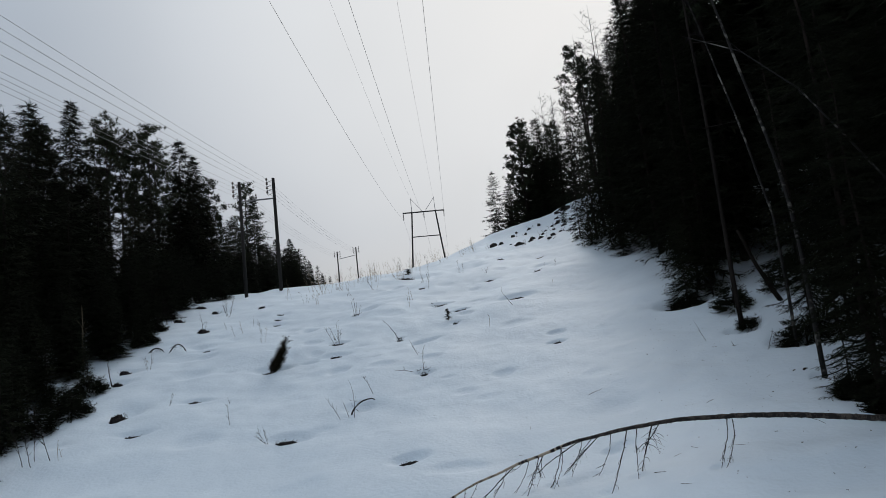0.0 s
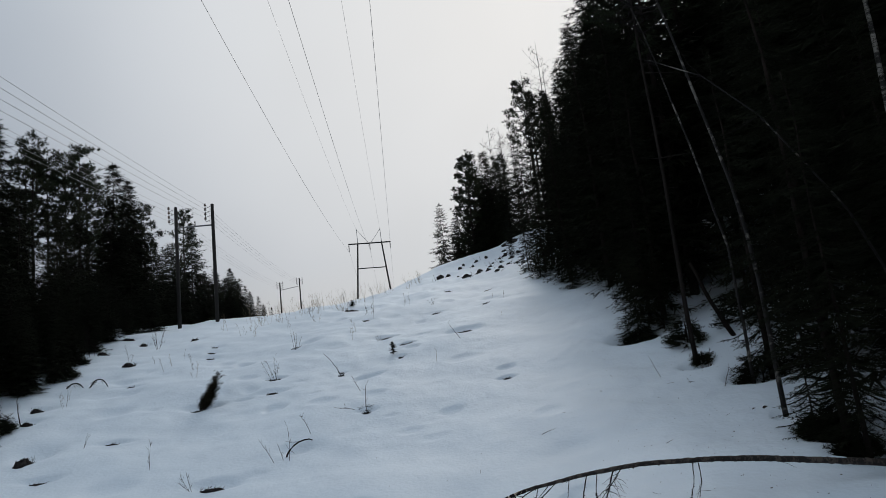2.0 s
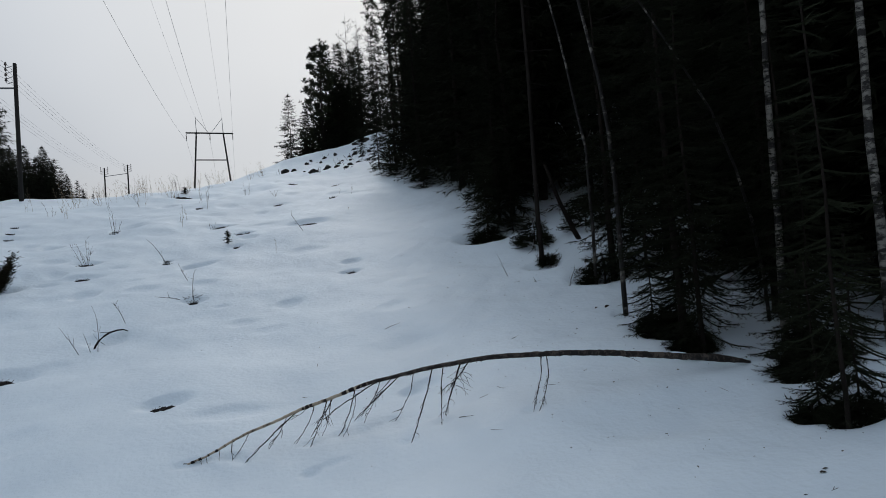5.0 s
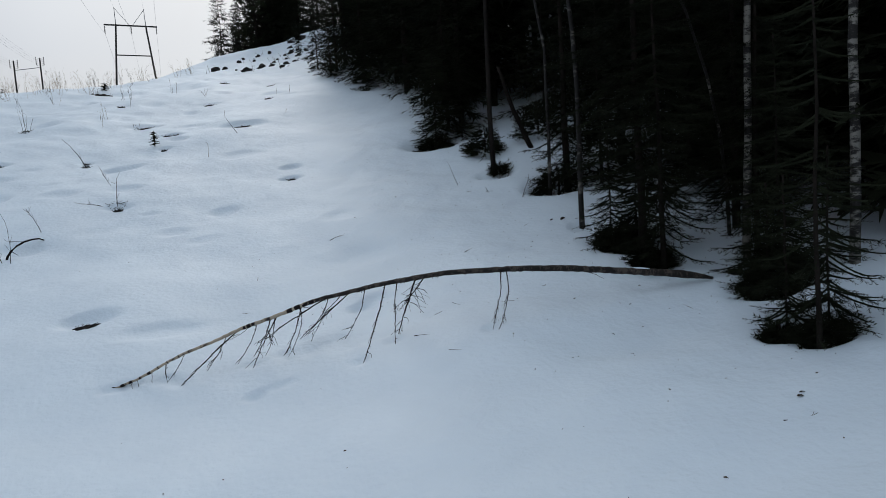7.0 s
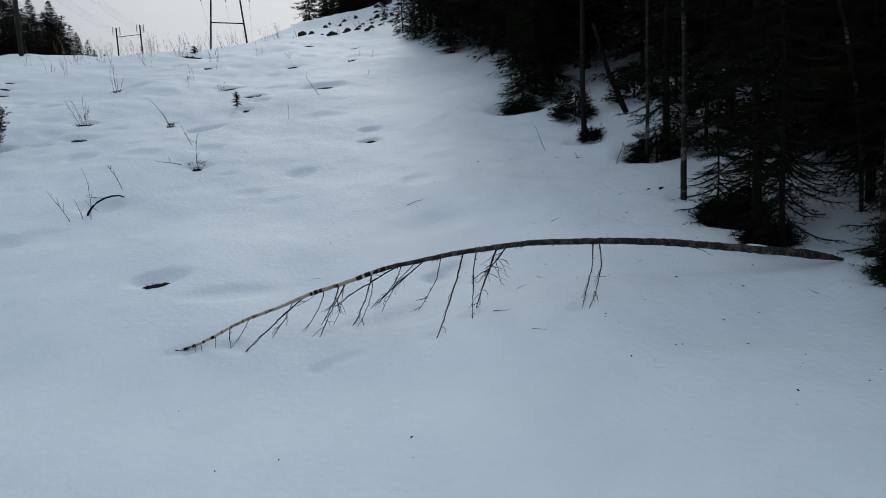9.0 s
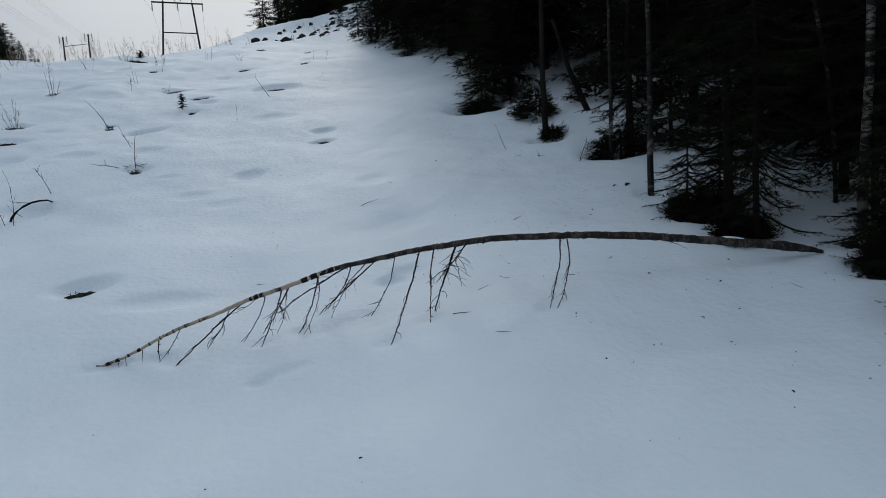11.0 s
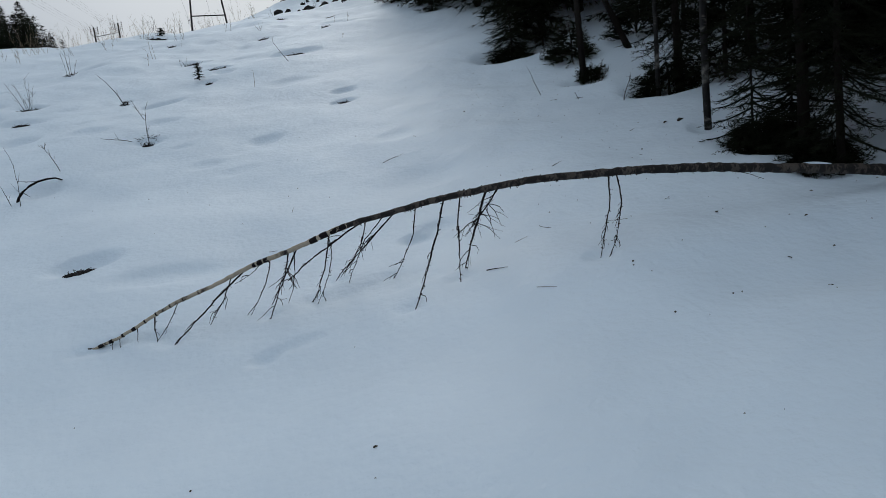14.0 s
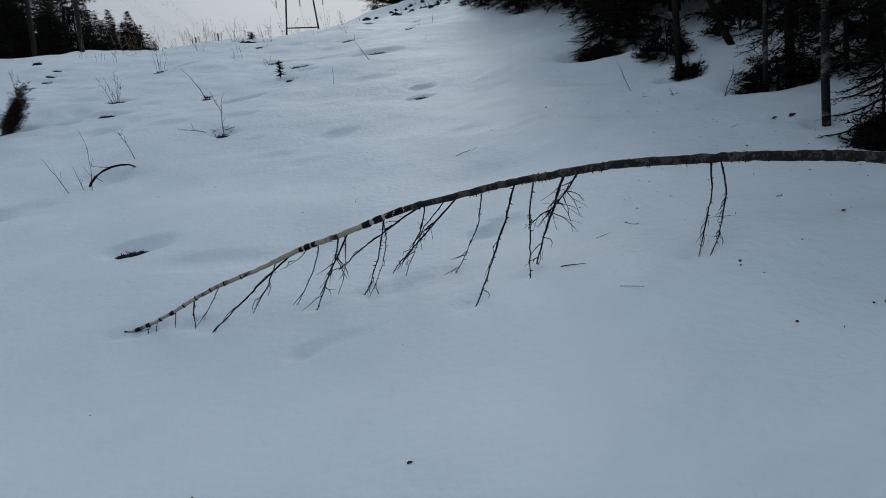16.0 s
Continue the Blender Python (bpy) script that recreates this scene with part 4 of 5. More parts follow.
def build_fallen_birch():
    r = random.Random(77)
    t = thing("fallen_birch", (BUTT.x, BUTT.y, BUTT.z), "bent fallen birch stem arching low over snow", "fallen tree")

    def at(p):
        return Vector(p) - BUTT

    def stem(x0, x1, n, mat, name, label):
        pts, rad = [], []
        for k in range(n + 1):
            x = x0 + (x1 - x0) * k / n
            s = (BUTT.x - x) / (BUTT.x - TIP.x)
            p = at(stem_point(x)) + Vector((0, r.uniform(-0.003, 0.003), r.uniform(-0.003, 0.003)))
            pts.append(p)
            butt = min(1.0, max(0.0, (s + 0.018) / 0.05))
            rad.append(((0.041 - 0.031 * s) * (1 + r.uniform(-0.05, 0.05)) + 0.006 * max(0, 1 - s * 10)) * (0.3 + 0.7 * butt))
            p.z -= 0.022 * (1 - butt)
        return part(name, Geo().tube(pts, rad, 12, rough=0.07, rng=r), mat, t, label)

    stem(BUTT.x + 0.11, 1.75, 116, BIRCH_FALLEN, "stem", "rough grey-brown bark")
    stem(1.76, TIP.x + 0.04, 64, BIRCH_TIP, "stem_tip", "pale cream bark with dark bands")
    # flaking bark along the underside
    g = Geo()
    for _ in range(90):
        x = r.uniform(1.8, 5.6)
        p = at(stem_point(x)) + Vector((0, r.uniform(-0.03, 0.03), -0.028 + r.uniform(-0.004, 0.006)))
        l = r.uniform(0.002, 0.010)
        g.tube([p + Vector((0, 0, 0.012)), p + Vector((r.uniform(-0.01, 0.01), r.uniform(-0.008, 0.008), -l))], [0.006, 0.002], 3, False)
    for _ in range(30):
        x = r.uniform(2.0, 5.6)
        p = at(stem_point(x)) + Vector((0, 0, 0.028))
        g.tube([p + Vector((0, 0, -0.012)), p + Vector((r.uniform(-0.015, 0.015), 0, r.uniform(0.001, 0.004)))], [0.007, 0.004], 3, False)
    tagged(part("loose_bark", g, BIRCH_TWIG, t), kind="stuff")
    # dark collars of old bark round the pale top
    for x0, x1, fat in ((1.63, 1.75, 1.1), (1.55, 1.61, 1.16), (1.475, 1.53, 1.18), (1.125, 1.165, 1.14), (1.075, 1.115, 1.18), (1.04, 1.065, 1.14), (0.62, 0.632, 1.2), (0.5, 0.51, 1.25),
                        (0.4, 0.41, 1.2), (0.29, 0.3, 1.3), (0.2, 0.21, 1.25), (0.1, 0.13, 1.25), (0.02, 0.035, 1.3), (-0.08, -0.05, 1.3), (-0.16, -0.12, 1.3)):
        pts, rad = [], []
        for k in range(6):
            x = x0 + (x1 - x0) * k / 5
            pts.append(at(stem_point(x)))
            rad.append((0.041 - 0.031 * (BUTT.x - x) / (BUTT.x - TIP.x)) * fat * (0.9 if k in (0, 5) else 1.0))
        part("bark_collar", Geo().tube(pts, rad, 10, rough=0.09, rng=r), BIRCH_TWIG, t)
    # hanging branches: where they leave the stem (x), where they end (x, y, height over the snow), bow along x, thickness, side twigs, how wild those are
    for x, ex, ey, lift, bow_x, th, twigs, wild in (
            (-0.05, -0.04, 9.86, -0.02, 0, 0.004, 0, 0), (0.0, 0.02, 9.84, -0.02, 0, 0.004, 0, 0), (0.14, 0.14, 9.86, -0.02, 0, 0.004, 0, 0), (0.28, 0.27, 9.84, -0.02, 0, 0.006, 1, 0.3),
            (0.46, 0.28, 9.84, 0.01, 0.02, 0.0045, 1, 0.3), (0.87, 0.66, 9.88, 0.0, 0.02, 0.006, 4, 0.4), (0.97, 0.38, 9.73, -0.02, -0.02, 0.008, 5, 0.3),
            (1.09, 0.88, 9.86, 0.27, 0.03, 0.004, 1, 0.3), (1.17, 0.94, 9.91, -0.01, 0.05, 0.005, 1, 0.2), (1.31, 1.12, 9.9, 0.04, 0.02, 0.007, 5, 0.5),
            (1.37, 1.09, 9.77, -0.02, -0.01, 0.007, 7, 0.5), (1.35, 1.25, 9.94, 0.0, 0.03, 0.0045, 2, 0.3), (1.62, 1.42, 9.91, -0.02, 0.02, 0.007, 4, 0.3), (1.61, 1.48, 9.8, 0.0, 0.05, 0.0045, 2, 0.3),
            (1.86, 1.28, 9.98, 0.16, -0.04, 0.008, 7, 0.5), (1.89, 1.7, 10.1, 0.06, 0.05, 0.006, 4, 0.3), (2.10, 1.67, 10.18, 0.01, -0.02, 0.008, 5, 0.4),
            (2.02, 1.74, 10.0, -0.01, -0.04, 0.005, 3, 0.3), (2.26, 2.08, 9.87, 0.0, 0.05, 0.0055, 5, 0.4), (2.47, 2.06, 9.06, -0.03, 0.02, 0.0095, 4, 0.35),
            (2.59, 2.49, 9.25, -0.02, -0.02, 0.0075, 3, 0.35), (2.78, 2.58, 9.44, -0.03, -0.02, 0.0105, 9, 0.8), (2.87, 2.68, 9.5, 0.3, 0.0, 0.008, 13, 0.95),
            (3.67, 3.36, 8.76, -0.02, 0.03, 0.007, 5, 0.3), (3.73, 3.4, 8.74, 0.0, 0.05, 0.007, 8, 0.3), (4.55, 4.68, 8.74, 0.27, 0.02, 0.004, 0, 0)):
        p0 = at(stem_point(x)) + Vector((0, 0, -0.012))
        p1 = at((ex, ey, gz(ex, ey) + lift))
        n = max(3, int((p1 - p0).length / 0.035))
        pts, sway = [], Vector()
        for k in range(n + 1):
            f = k / n
            sway = (sway + Vector((r.gauss(0, 1), r.gauss(0, 0.6), r.gauss(0, 0.6))) * 0.0055) * 0.93
            pts.append(p0.lerp(p1, f) + Vector((bow_x, 0, 0)) * (4 * f * (1 - f)) + sway * min(1, 3 * f) * (1 - 0.5 * f))
        g = Geo()
        g.tube(pts, [0.82 * th * (1 - 0.55 * k / n) * r.uniform(0.85, 1.2) for k in range(n + 1)], 6, rough=0.15, rng=r)
        for k in range(1, n):
            if r.random() < 0.9:
                d = Vector((r.uniform(-1, 1), r.uniform(-1, 1), r.uniform(-0.7, 0.5))).normalized() * r.uniform(0.008, 0.024)
                g.tube([pts[k], pts[k] + d], [th * 0.55, th * 0.3], 4, True)
        branch = part("branch", g, BIRCH_TWIG, t)
        for _ in range(twigs):
            k = r.randint(max(1, n // 5), n - 1)
            q, l = pts[k], r.uniform(0.06, 0.2) * (0.7 + 0.6 * wild)
            d = (pts[k + 1] - pts[k]).normalized() * 1.1 + Vector((r.gauss(0, wild), r.gauss(0, wild), r.gauss(0, 0.5 * wild)))
            c = curve3(q, q + d.normalized() * l, (r.uniform(-0.02, 0.02), 0, 0.012), 5, r, 0.005)
            c[-1].z = max(c[-1].z, gz(BUTT.x + c[-1].x, BUTT.y + c[-1].y) - BUTT.z - 0.01)
            part("twig", Geo().tube(c, [0.0034, 0.003, 0.0026, 0.0022, 0.0018, 0.0012], 4, False), BIRCH_TWIG, branch)
            if r.random() < 0.45 + 0.4 * wild:
                d2 = d.normalized() + Vector((r.gauss(0, 0.5), r.gauss(0, 0.5), r.gauss(0, 0.4)))
                part("twig", Geo().tube(curve3(c[2], c[2] + d2.normalized() * l * 0.55, (0, 0, 0), 3, r, 0.004), [0.002, 0.0017, 0.0014, 0.001], 3, False), BIRCH_TWIG, branch)
    return t


build_fallen_birch()
snow_cap = Geo()
cap_pts = [stem_point(x) + Vector((0, 0.0, 0.036)) for x in (5.3, 5.26, 5.21, 5.16, 5.12, 5.09)]
snow_cap.tube(cap_pts, [0.004, 0.010, 0.014, 0.013, 0.010, 0.004], 8, rough=0.1)
tagged(part("snow_patch", snow_cap, SNOW), "small strip of snow lying on the fallen birch", "snow")

# ---- twigs, shrubs and hollows in the snow ----


def stick(g, p0, p1, r0, rr, bow=0.02, twigs=0):
    p0, p1 = Vector(p0), Vector(p1)
    l = (p1 - p0).length
    c = curve3(p0, p1, (rr.uniform(-bow, bow) * l, 0, rr.uniform(-bow, bow) * l), 6, rr, 0.008 * l)
    g.tube(c, [r0 * (1 - 0.11 * k) for k in range(7)], 5, False)
    for _ in range(twigs):
        q = c[rr.randint(2, 6)]
        d = (p1 - p0).normalized() + Vector((rr.gauss(0, 0.5), rr.gauss(0, 0.5), rr.gauss(0, 0.3)))
        g.tube([q, q + d.normalized() * l * rr.uniform(0.12, 0.3)], [max(0.0025, r0 * 0.5), 0.0013], 3, False)


def shrub(x, y, stems, label, mat=TWIG, seed=1, r0=0.008, twigs=3, name="bare_shrub", category="shrub", clump=0.0):
    """Stems that leave the snow near (x, y): each (dx, dy at its foot, then dx, dy, dz to its top)."""
    rr = random.Random(seed)
    r0 *= 0.72
    t = thing(name, (x, y, gz(x, y)), label, category, "shrubs in the snow")
    for fx, fy, dx, dy, dz in stems:
        base = Vector((fx, fy, gz(x + fx, y + fy) - gz(x, y) - 0.04))
        g = Geo()
        stick(g, base, base + Vector((dx, dy, dz + 0.04)), r0, rr, 0.04, 2 * twigs)
        part("stem", g, mat, t)
    if clump:
        g = Geo()
        for _ in range(60):
            a, q = rr.uniform(0, math.tau), rr.random() ** 0.5 * clump
            p = Vector((math.cos(a) * q, math.sin(a) * q, -0.01))
            p.z += gz(x + p.x, y + p.y) - gz(x, y)
            g.tube([p, p + Vector((rr.uniform(-0.09, 0.09), rr.uniform(-0.05, 0.05), rr.uniform(0.012, 0.045)))], [0.006, 0.002], 3, False)
        part("dead_leaves", g, HEATHER, t)
    return t


DEAD = "leafless dark twigs sticking up through snow"
shrub(-1.31, 19.4, [(0, 0, -0.36, 0, 0.56)], "single bare stick leaning out of the snow", seed=2, r0=0.012, twigs=1, clump=0.08)
shrub(-0.53, 16.35, [(0, 0, 0.02, 0, 0.5), (-0.15, 0.02, -0.45, 0, 0.07), (0.02, 0, 0.22, 0, -0.02), (0.03, -0.02, 0.0, -0.05, -0.02)], DEAD, seed=3, r0=0.009, clump=0.16)
shrub(-0.69, 17.5, [(0, 0, -0.17, 0, 0.32)], "short forked stick leaning in snow", seed=4, twigs=4)
shrub(-2.18, 14.4, [(0, 0, -0.28, 0, 0.46), (0.27, 0, 0.0, 0, 0.62), (0.16, 0.05, -0.1, 0, 0.3)], DEAD, seed=5, r0=0.007, twigs=2)
shrub(-1.62, 15.4, [(0, 0, -0.16, 0, 0.33)], "short twig with buds standing in snow", seed=6, twigs=5)
shrub(-3.0, 22.9, [(0, 0, -0.04, 0, 0.55), (-0.06, 0, -0.08, 0, 0.5), (0.06, 0, 0.13, 0, 0.34), (0.02, 0.03, 0.02, 0, 0.42), (-0.02, 0.04, -0.05, 0, 0.6)], "upright bundle of thin bare stems in snow", seed=7, r0=0.007, twigs=1, clump=0.14)
shrub(-3.12, 19.75, [(-0.04, 0, -0.28, 0, 0.55), (-0.02, 0, -0.17, 0, 0.57), (0, 0, 0.0, 0, 0.63), (0.03, 0, 0.09, 0, 0.43), (0.0, 0.03, -0.1, 0, 0.35), (0.05, 0, 0.02, 0, 0.5)], "bush of thin bare stems with dead leaves", seed=8, r0=0.006, twigs=3, clump=0.2)
shrub(2.02, 20.4, [(0, 0, -0.3, 0, 0.42)], "single bare stick leaning out of the snow", seed=9, r0=0.009, twigs=1)
shrub(1.2, 19.0, [(0, 0, 0.02, 0, 0.3)], "thin dry stalk standing in snow", GRASS, seed=10, r0=0.006, twigs=1)
shrub(5.35, 14.35, [(0, 0, -0.16, 0, 0.36)], "thin bare stick beside the forest edge", seed=11, twigs=1)
shrub(5.66, 13.7, [(0, 0, -0.07, 0, 0.1)], "short bare stick beside the forest edge", seed=12, twigs=0)
shrub(6.03, 13.15, [(0, 0, 0.14, 0, 0.28), (-0.1, -0.1, 0.1, 0, 0.06)], DEAD, seed=13, twigs=5)
shrub(-8.18, 25.5, [(0, 0, -0.05, 0, 0.62), (0.03, 0, 0.15, 0, 0.5), (-0.03, 0, -0.15, 0, 0.45)], "twiggy brown bush standing in snow", seed=14, twigs=14, r0=0.009)
shrub(-8.1, 22.7, [(0, 0, -0.04, 0, 0.6), (0.05, 0, 0.1, 0, 0.3)], DEAD, seed=15, twigs=4, clump=0.16)
shrub(-6.6, 22.2, [(0, 0, -0.08, 0, 0.42)], "thin dry stalk standing in snow", GRASS, seed=16, twigs=1)
shrub(6.36, 14.5, [(0, 0, 0.1, 0, 0.35), (0.05, 0, 0.18, 0.05, 0.22), (-0.02, -0.04, 0.05, -0.1, 0.16)], "dark twigs at the foot of a pine", seed=17, twigs=5, clump=0.14)
for k in range(60):
    rr = random.Random(300 + k)
    y = rr.uniform(27, 43)
    x = rr.uniform(-6.5, -3.0 + 0.45 * (y - 27))
    n = rr.randint(2, 6)
    shrub(x, y, [(rr.uniform(-0.15, 0.15), rr.uniform(-0.1, 0.1), rr.uniform(-0.25, 0.15), rr.uniform(-0.1, 0.1), rr.uniform(0.2, 0.8)) for _ in range(n)],
          "thin dry stems on the snowy crest", GRASS if k % 4 else TWIG, 400 + k, 0.0034, 3)
for k in range(26):
    rr = random.Random(500 + k)
    x, y = rr.uniform(-8.8, -4.5), rr.uniform(14, 28)
    if k % 2:
        x, y = rr.uniform(-2.5, 4.0), rr.uniform(21.5, 29)
    shrub(x, y, [(rr.uniform(-0.1, 0.1), rr.uniform(-0.1, 0.1), rr.uniform(-0.15, 0.1), rr.uniform(-0.1, 0.1), rr.uniform(0.12, 0.5)) for _ in range(rr.randint(1, 3))], DEAD, TWIG if k % 3 else GRASS, 600 + k, 0.005, 2)
shrub(-10.4, 19.6, [(0, 0, 0.02, 0, 1.9)], "thin pale dead stem standing before the wood", GRASS, 61, 0.03, 2)
shrub(-9.45, 18.1, [(0, 0, 0.0, 0, 0.75), (0.5, 0.3, -0.1, 0, 0.6)], "thin dark stems at the edge of the wood", TWIG, 62, 0.022, 3)
# brush along the left edge of the clearing
for k in range(5):
    rr = random.Random(700 + k)
    y = rr.uniform(11.5, 27)
    x = -8.6 - 0.06 * (y - 12) - rr.random() * 1.6 + (0.8 if y < 15 else 0)
    shrub(x, y, [(rr.uniform(-0.3, 0.3), rr.uniform(-0.2, 0.2), rr.uniform(-0.4, 0.4), rr.uniform(-0.3, 0.3), rr.uniform(0.3, 1.0)) for _ in range(rr.randint(3, 6))],
          "leafless brush at the edge of the wood", TWIG, 800 + k, 0.010, 9, clump=0.25 if k % 2 else 0.0)

AX, AY, BX, BY = -2.0, 14.55, -1.54, 15.16
arch = thing("bent_branch", (AX, AY, gz(AX, AY)), "dark branch bent in a bow with both ends in snow", "branch")
dz = gz(BX, BY) - gz(AX, AY)
bow = [Vector(((BX - AX) * s, (BY - AY) * s, dz * s + lift)) for s, lift in ((0, -0.05), (0.06, 0.035), (0.15, 0.085), (0.3, 0.12), (0.48, 0.125), (0.66, 0.10), (0.84, 0.055), (1.0, -0.03))]
part("bow", Geo().tube(bow, [0.018, 0.0175, 0.017, 0.016, 0.014, 0.013, 0.011, 0.009], 7, rough=0.08), BIRCH_TWIG, arch)
for p, d, seed, n in ((bow[4], (-0.26, 0.05, 0.03), 9, 2), (bow[2], (0.08, 0.02, -0.07), 10, 1)):
    g = Geo()
    stick(g, p, p + Vector(d), 0.006, random.Random(seed), 0.05, n)
    part("twig", g, BIRCH_TWIG, arch)



def tussock(x, y, rx, ry, seed, label="dark heather showing on the floor of a melt hollow", h=0.02, twigs=24):
    """A mat of dark heather on a pit's floor, following the ground, with short twigs."""
    rr = random.Random(seed)
    z0 = gz(x, y)
    t = thing("heather_tussock", (x, y, z0), label, "heather", "tussocks in melt hollows")

    def on(px, py, up):
        return (px, py, gz(x + px, y + py) - z0 + up)

    g, n, m = Geo(), 18, 6
    verts, faces = [], []
    for j in range(m):
        f = j / (m - 1)
        for k in range(n):
            a = math.tau * k / n
            q = (1 - f) * (1 + rr.uniform(-0.22, 0.22))
            verts.append(on(math.cos(a) * rx * q, math.sin(a) * ry * q, 0.008 + h * rr.random() * min(1, 2 * f) - (0.02 if j == 0 else 0)))
    for j in range(m - 1):
        for k in range(n):
            faces.append((j * n + k, j * n + (k + 1) % n, (j + 1) * n + (k + 1) % n, (j + 1) * n + k))
    g.add(verts, faces)
    part("mat", g, HEATHER, t)
    g = Geo()
    for _ in range(twigs):
        a, q = rr.uniform(0, math.tau), rr.random() ** 0.5
        p = Vector(on(math.cos(a) * rx * q, math.sin(a) * ry * q, 0.006))
        d = Vector((rr.uniform(-0.08, 0.08), rr.uniform(-0.05, 0.05), rr.uniform(0.0, 0.03 + h)))
        g.tube([p, p + d * 0.6 + Vector((0, 0, 0.006)), p + d + Vector((d.y, -d.x, 0)) * 0.4], [0.004, 0.003, 0.0015], 3, False)
    tagged(part("heather_twig", g, BIRCH_TWIG, t), kind="stuff")
    return t


TALL = {10: 0.16, 20: 0.05, 12: 0.12, 13: 0.12, 14: 0.1, 16: 0.12, 17: 0.12, 8: 0.08, 25: 0.1, 32: 0.12, 33: 0.1}
for k, (x, y, rx, ry, dep, share) in enumerate(PITS):
    tussock(x, y, rx * share, 1.25 * ry * share, 900 + k, h=TALL.get(k, 0.028), twigs=40 if k in TALL else 22)

# the leafy sprig beside a hollow
shrub(-3.5, 13.66, [(0, 0, -0.16, 0, 0.26), (0.02, 0, -0.08, 0, 0.3), (0, 0.02, -0.2, 0, 0.16), (0.1, 0, 0.22, 0, 0.02), (0.15, -0.03, 0.2, 0, 0.06)], "leafy dark sprig beside a melt hollow", BIRCH_TWIG, seed=18, twigs=7, r0=0.006)

# hooped dead stems near the left wood
for k, (x, y, w, h) in enumerate(((-9.2, 21.1, 0.5, 0.13), (-8.5, 21.0, 0.52, 0.2))):
    hoop = thing("hooped_stem", (x, y, gz(x, y)), "dark hooped dead stem half buried in snow", "branch", "hooped stems")
    rr = random.Random(950 + k)
    pts = [(w * i / 12, 0.03 * math.sin(i), h * math.sin(math.pi * i / 12) ** 0.7 * (1 + 0.3 * i / 12) + (gz(x + w * i / 12, y) - gz(x, y)) - 0.02) for i in range(13)]
    part("hoop", Geo().tube(pts, [0.02 - 0.0006 * i for i in range(13)], 6, rough=0.1), BIRCH_TWIG, hoop)
    g = Geo()
    for i in range(14):
        p = Vector(pts[rr.randint(1, 11)])
        stick(g, p, (p.x + rr.uniform(-0.15, 0.15), p.y + rr.uniform(-0.1, 0.1), p.z - rr.uniform(0.02, 0.12)), 0.007, rr)
    part("side_twigs", g, BIRCH_TWIG, hoop)


def build_juniper():
    """A wind-bent juniper with brownish sprays."""
    rr = random.Random(55)
    x, y = -4.62, 18.3
    t = thing("juniper_bush", (x, y, gz(x, y)), "leaning brown-green juniper bush rising from a melt hollow", "shrub")
    stems, g = Geo(), Geo()
    for k in range(11):
        reach = 0.3 + 0.05 * k
        top = Vector((0.05 + 0.42 * reach + rr.uniform(-0.07, 0.10), rr.uniform(-0.12, 0.12), reach * rr.uniform(0.85, 1.08)))
        c = curve3((rr.uniform(-0.08, 0.05), rr.uniform(-0.06, 0.06), -0.05), top, (-0.05, 0, 0.03), 9, rr, 0.014)
        stems.tube(c, [0.013 - 0.0012 * i for i in range(10)], 5, False)
        for i in range(3, 10):
            for _ in range(44):
                p = c[i] + Vector((rr.gauss(0, 0.05), rr.gauss(0, 0.05), rr.gauss(0.02, 0.045)))
                d = Vector((rr.uniform(-0.02, 0.09), rr.uniform(-0.045, 0.045), rr.uniform(-0.02, 0.05)))
                s = d.cross(Vector((rr.uniform(-1, 1), rr.uniform(-1, 1), rr.uniform(-1, 1)))).normalized() * 0.009
                g.add([tuple(p - s), tuple(p + s), tuple(p + d)], [(0, 1, 2)])
    part("stems", stems, BARK, t)
    part("foliage", g, JUNIPER, t, smooth=False)


build_juniper()

# ---- stones on the upper slope ----


def stone(x, y, sx, sy, sz, seed):
    rr = random.Random(seed)
    bm = bmesh.new()
    bmesh.ops.create_icosphere(bm, subdivisions=2, radius=1)
    off = Vector((rr.uniform(0, 50), rr.uniform(0, 50), 0))
    for v in bm.verts:
        k = 1 + 0.8 * noise.noise(v.co * 1.3 + off) + 0.45 * noise.noise(v.co * 3.1 + off)
        v.co = Vector((v.co.x * sx, v.co.y * sy, v.co.z * sz)) * k
    me = bpy.data.meshes.new("stone")
    bm.to_mesh(me)
    bm.free()
    me.materials.append(STONE)
    ob = tagged(new("stone", me), "dark rough stone half buried in snow", "stone", "stones on the slope")
    ob.matrix_basis = pose(x, y, gz(x, y) - sz * 0.05, rr.uniform(-15, 15), rr.uniform(-15, 15), rr.uniform(0, 360))


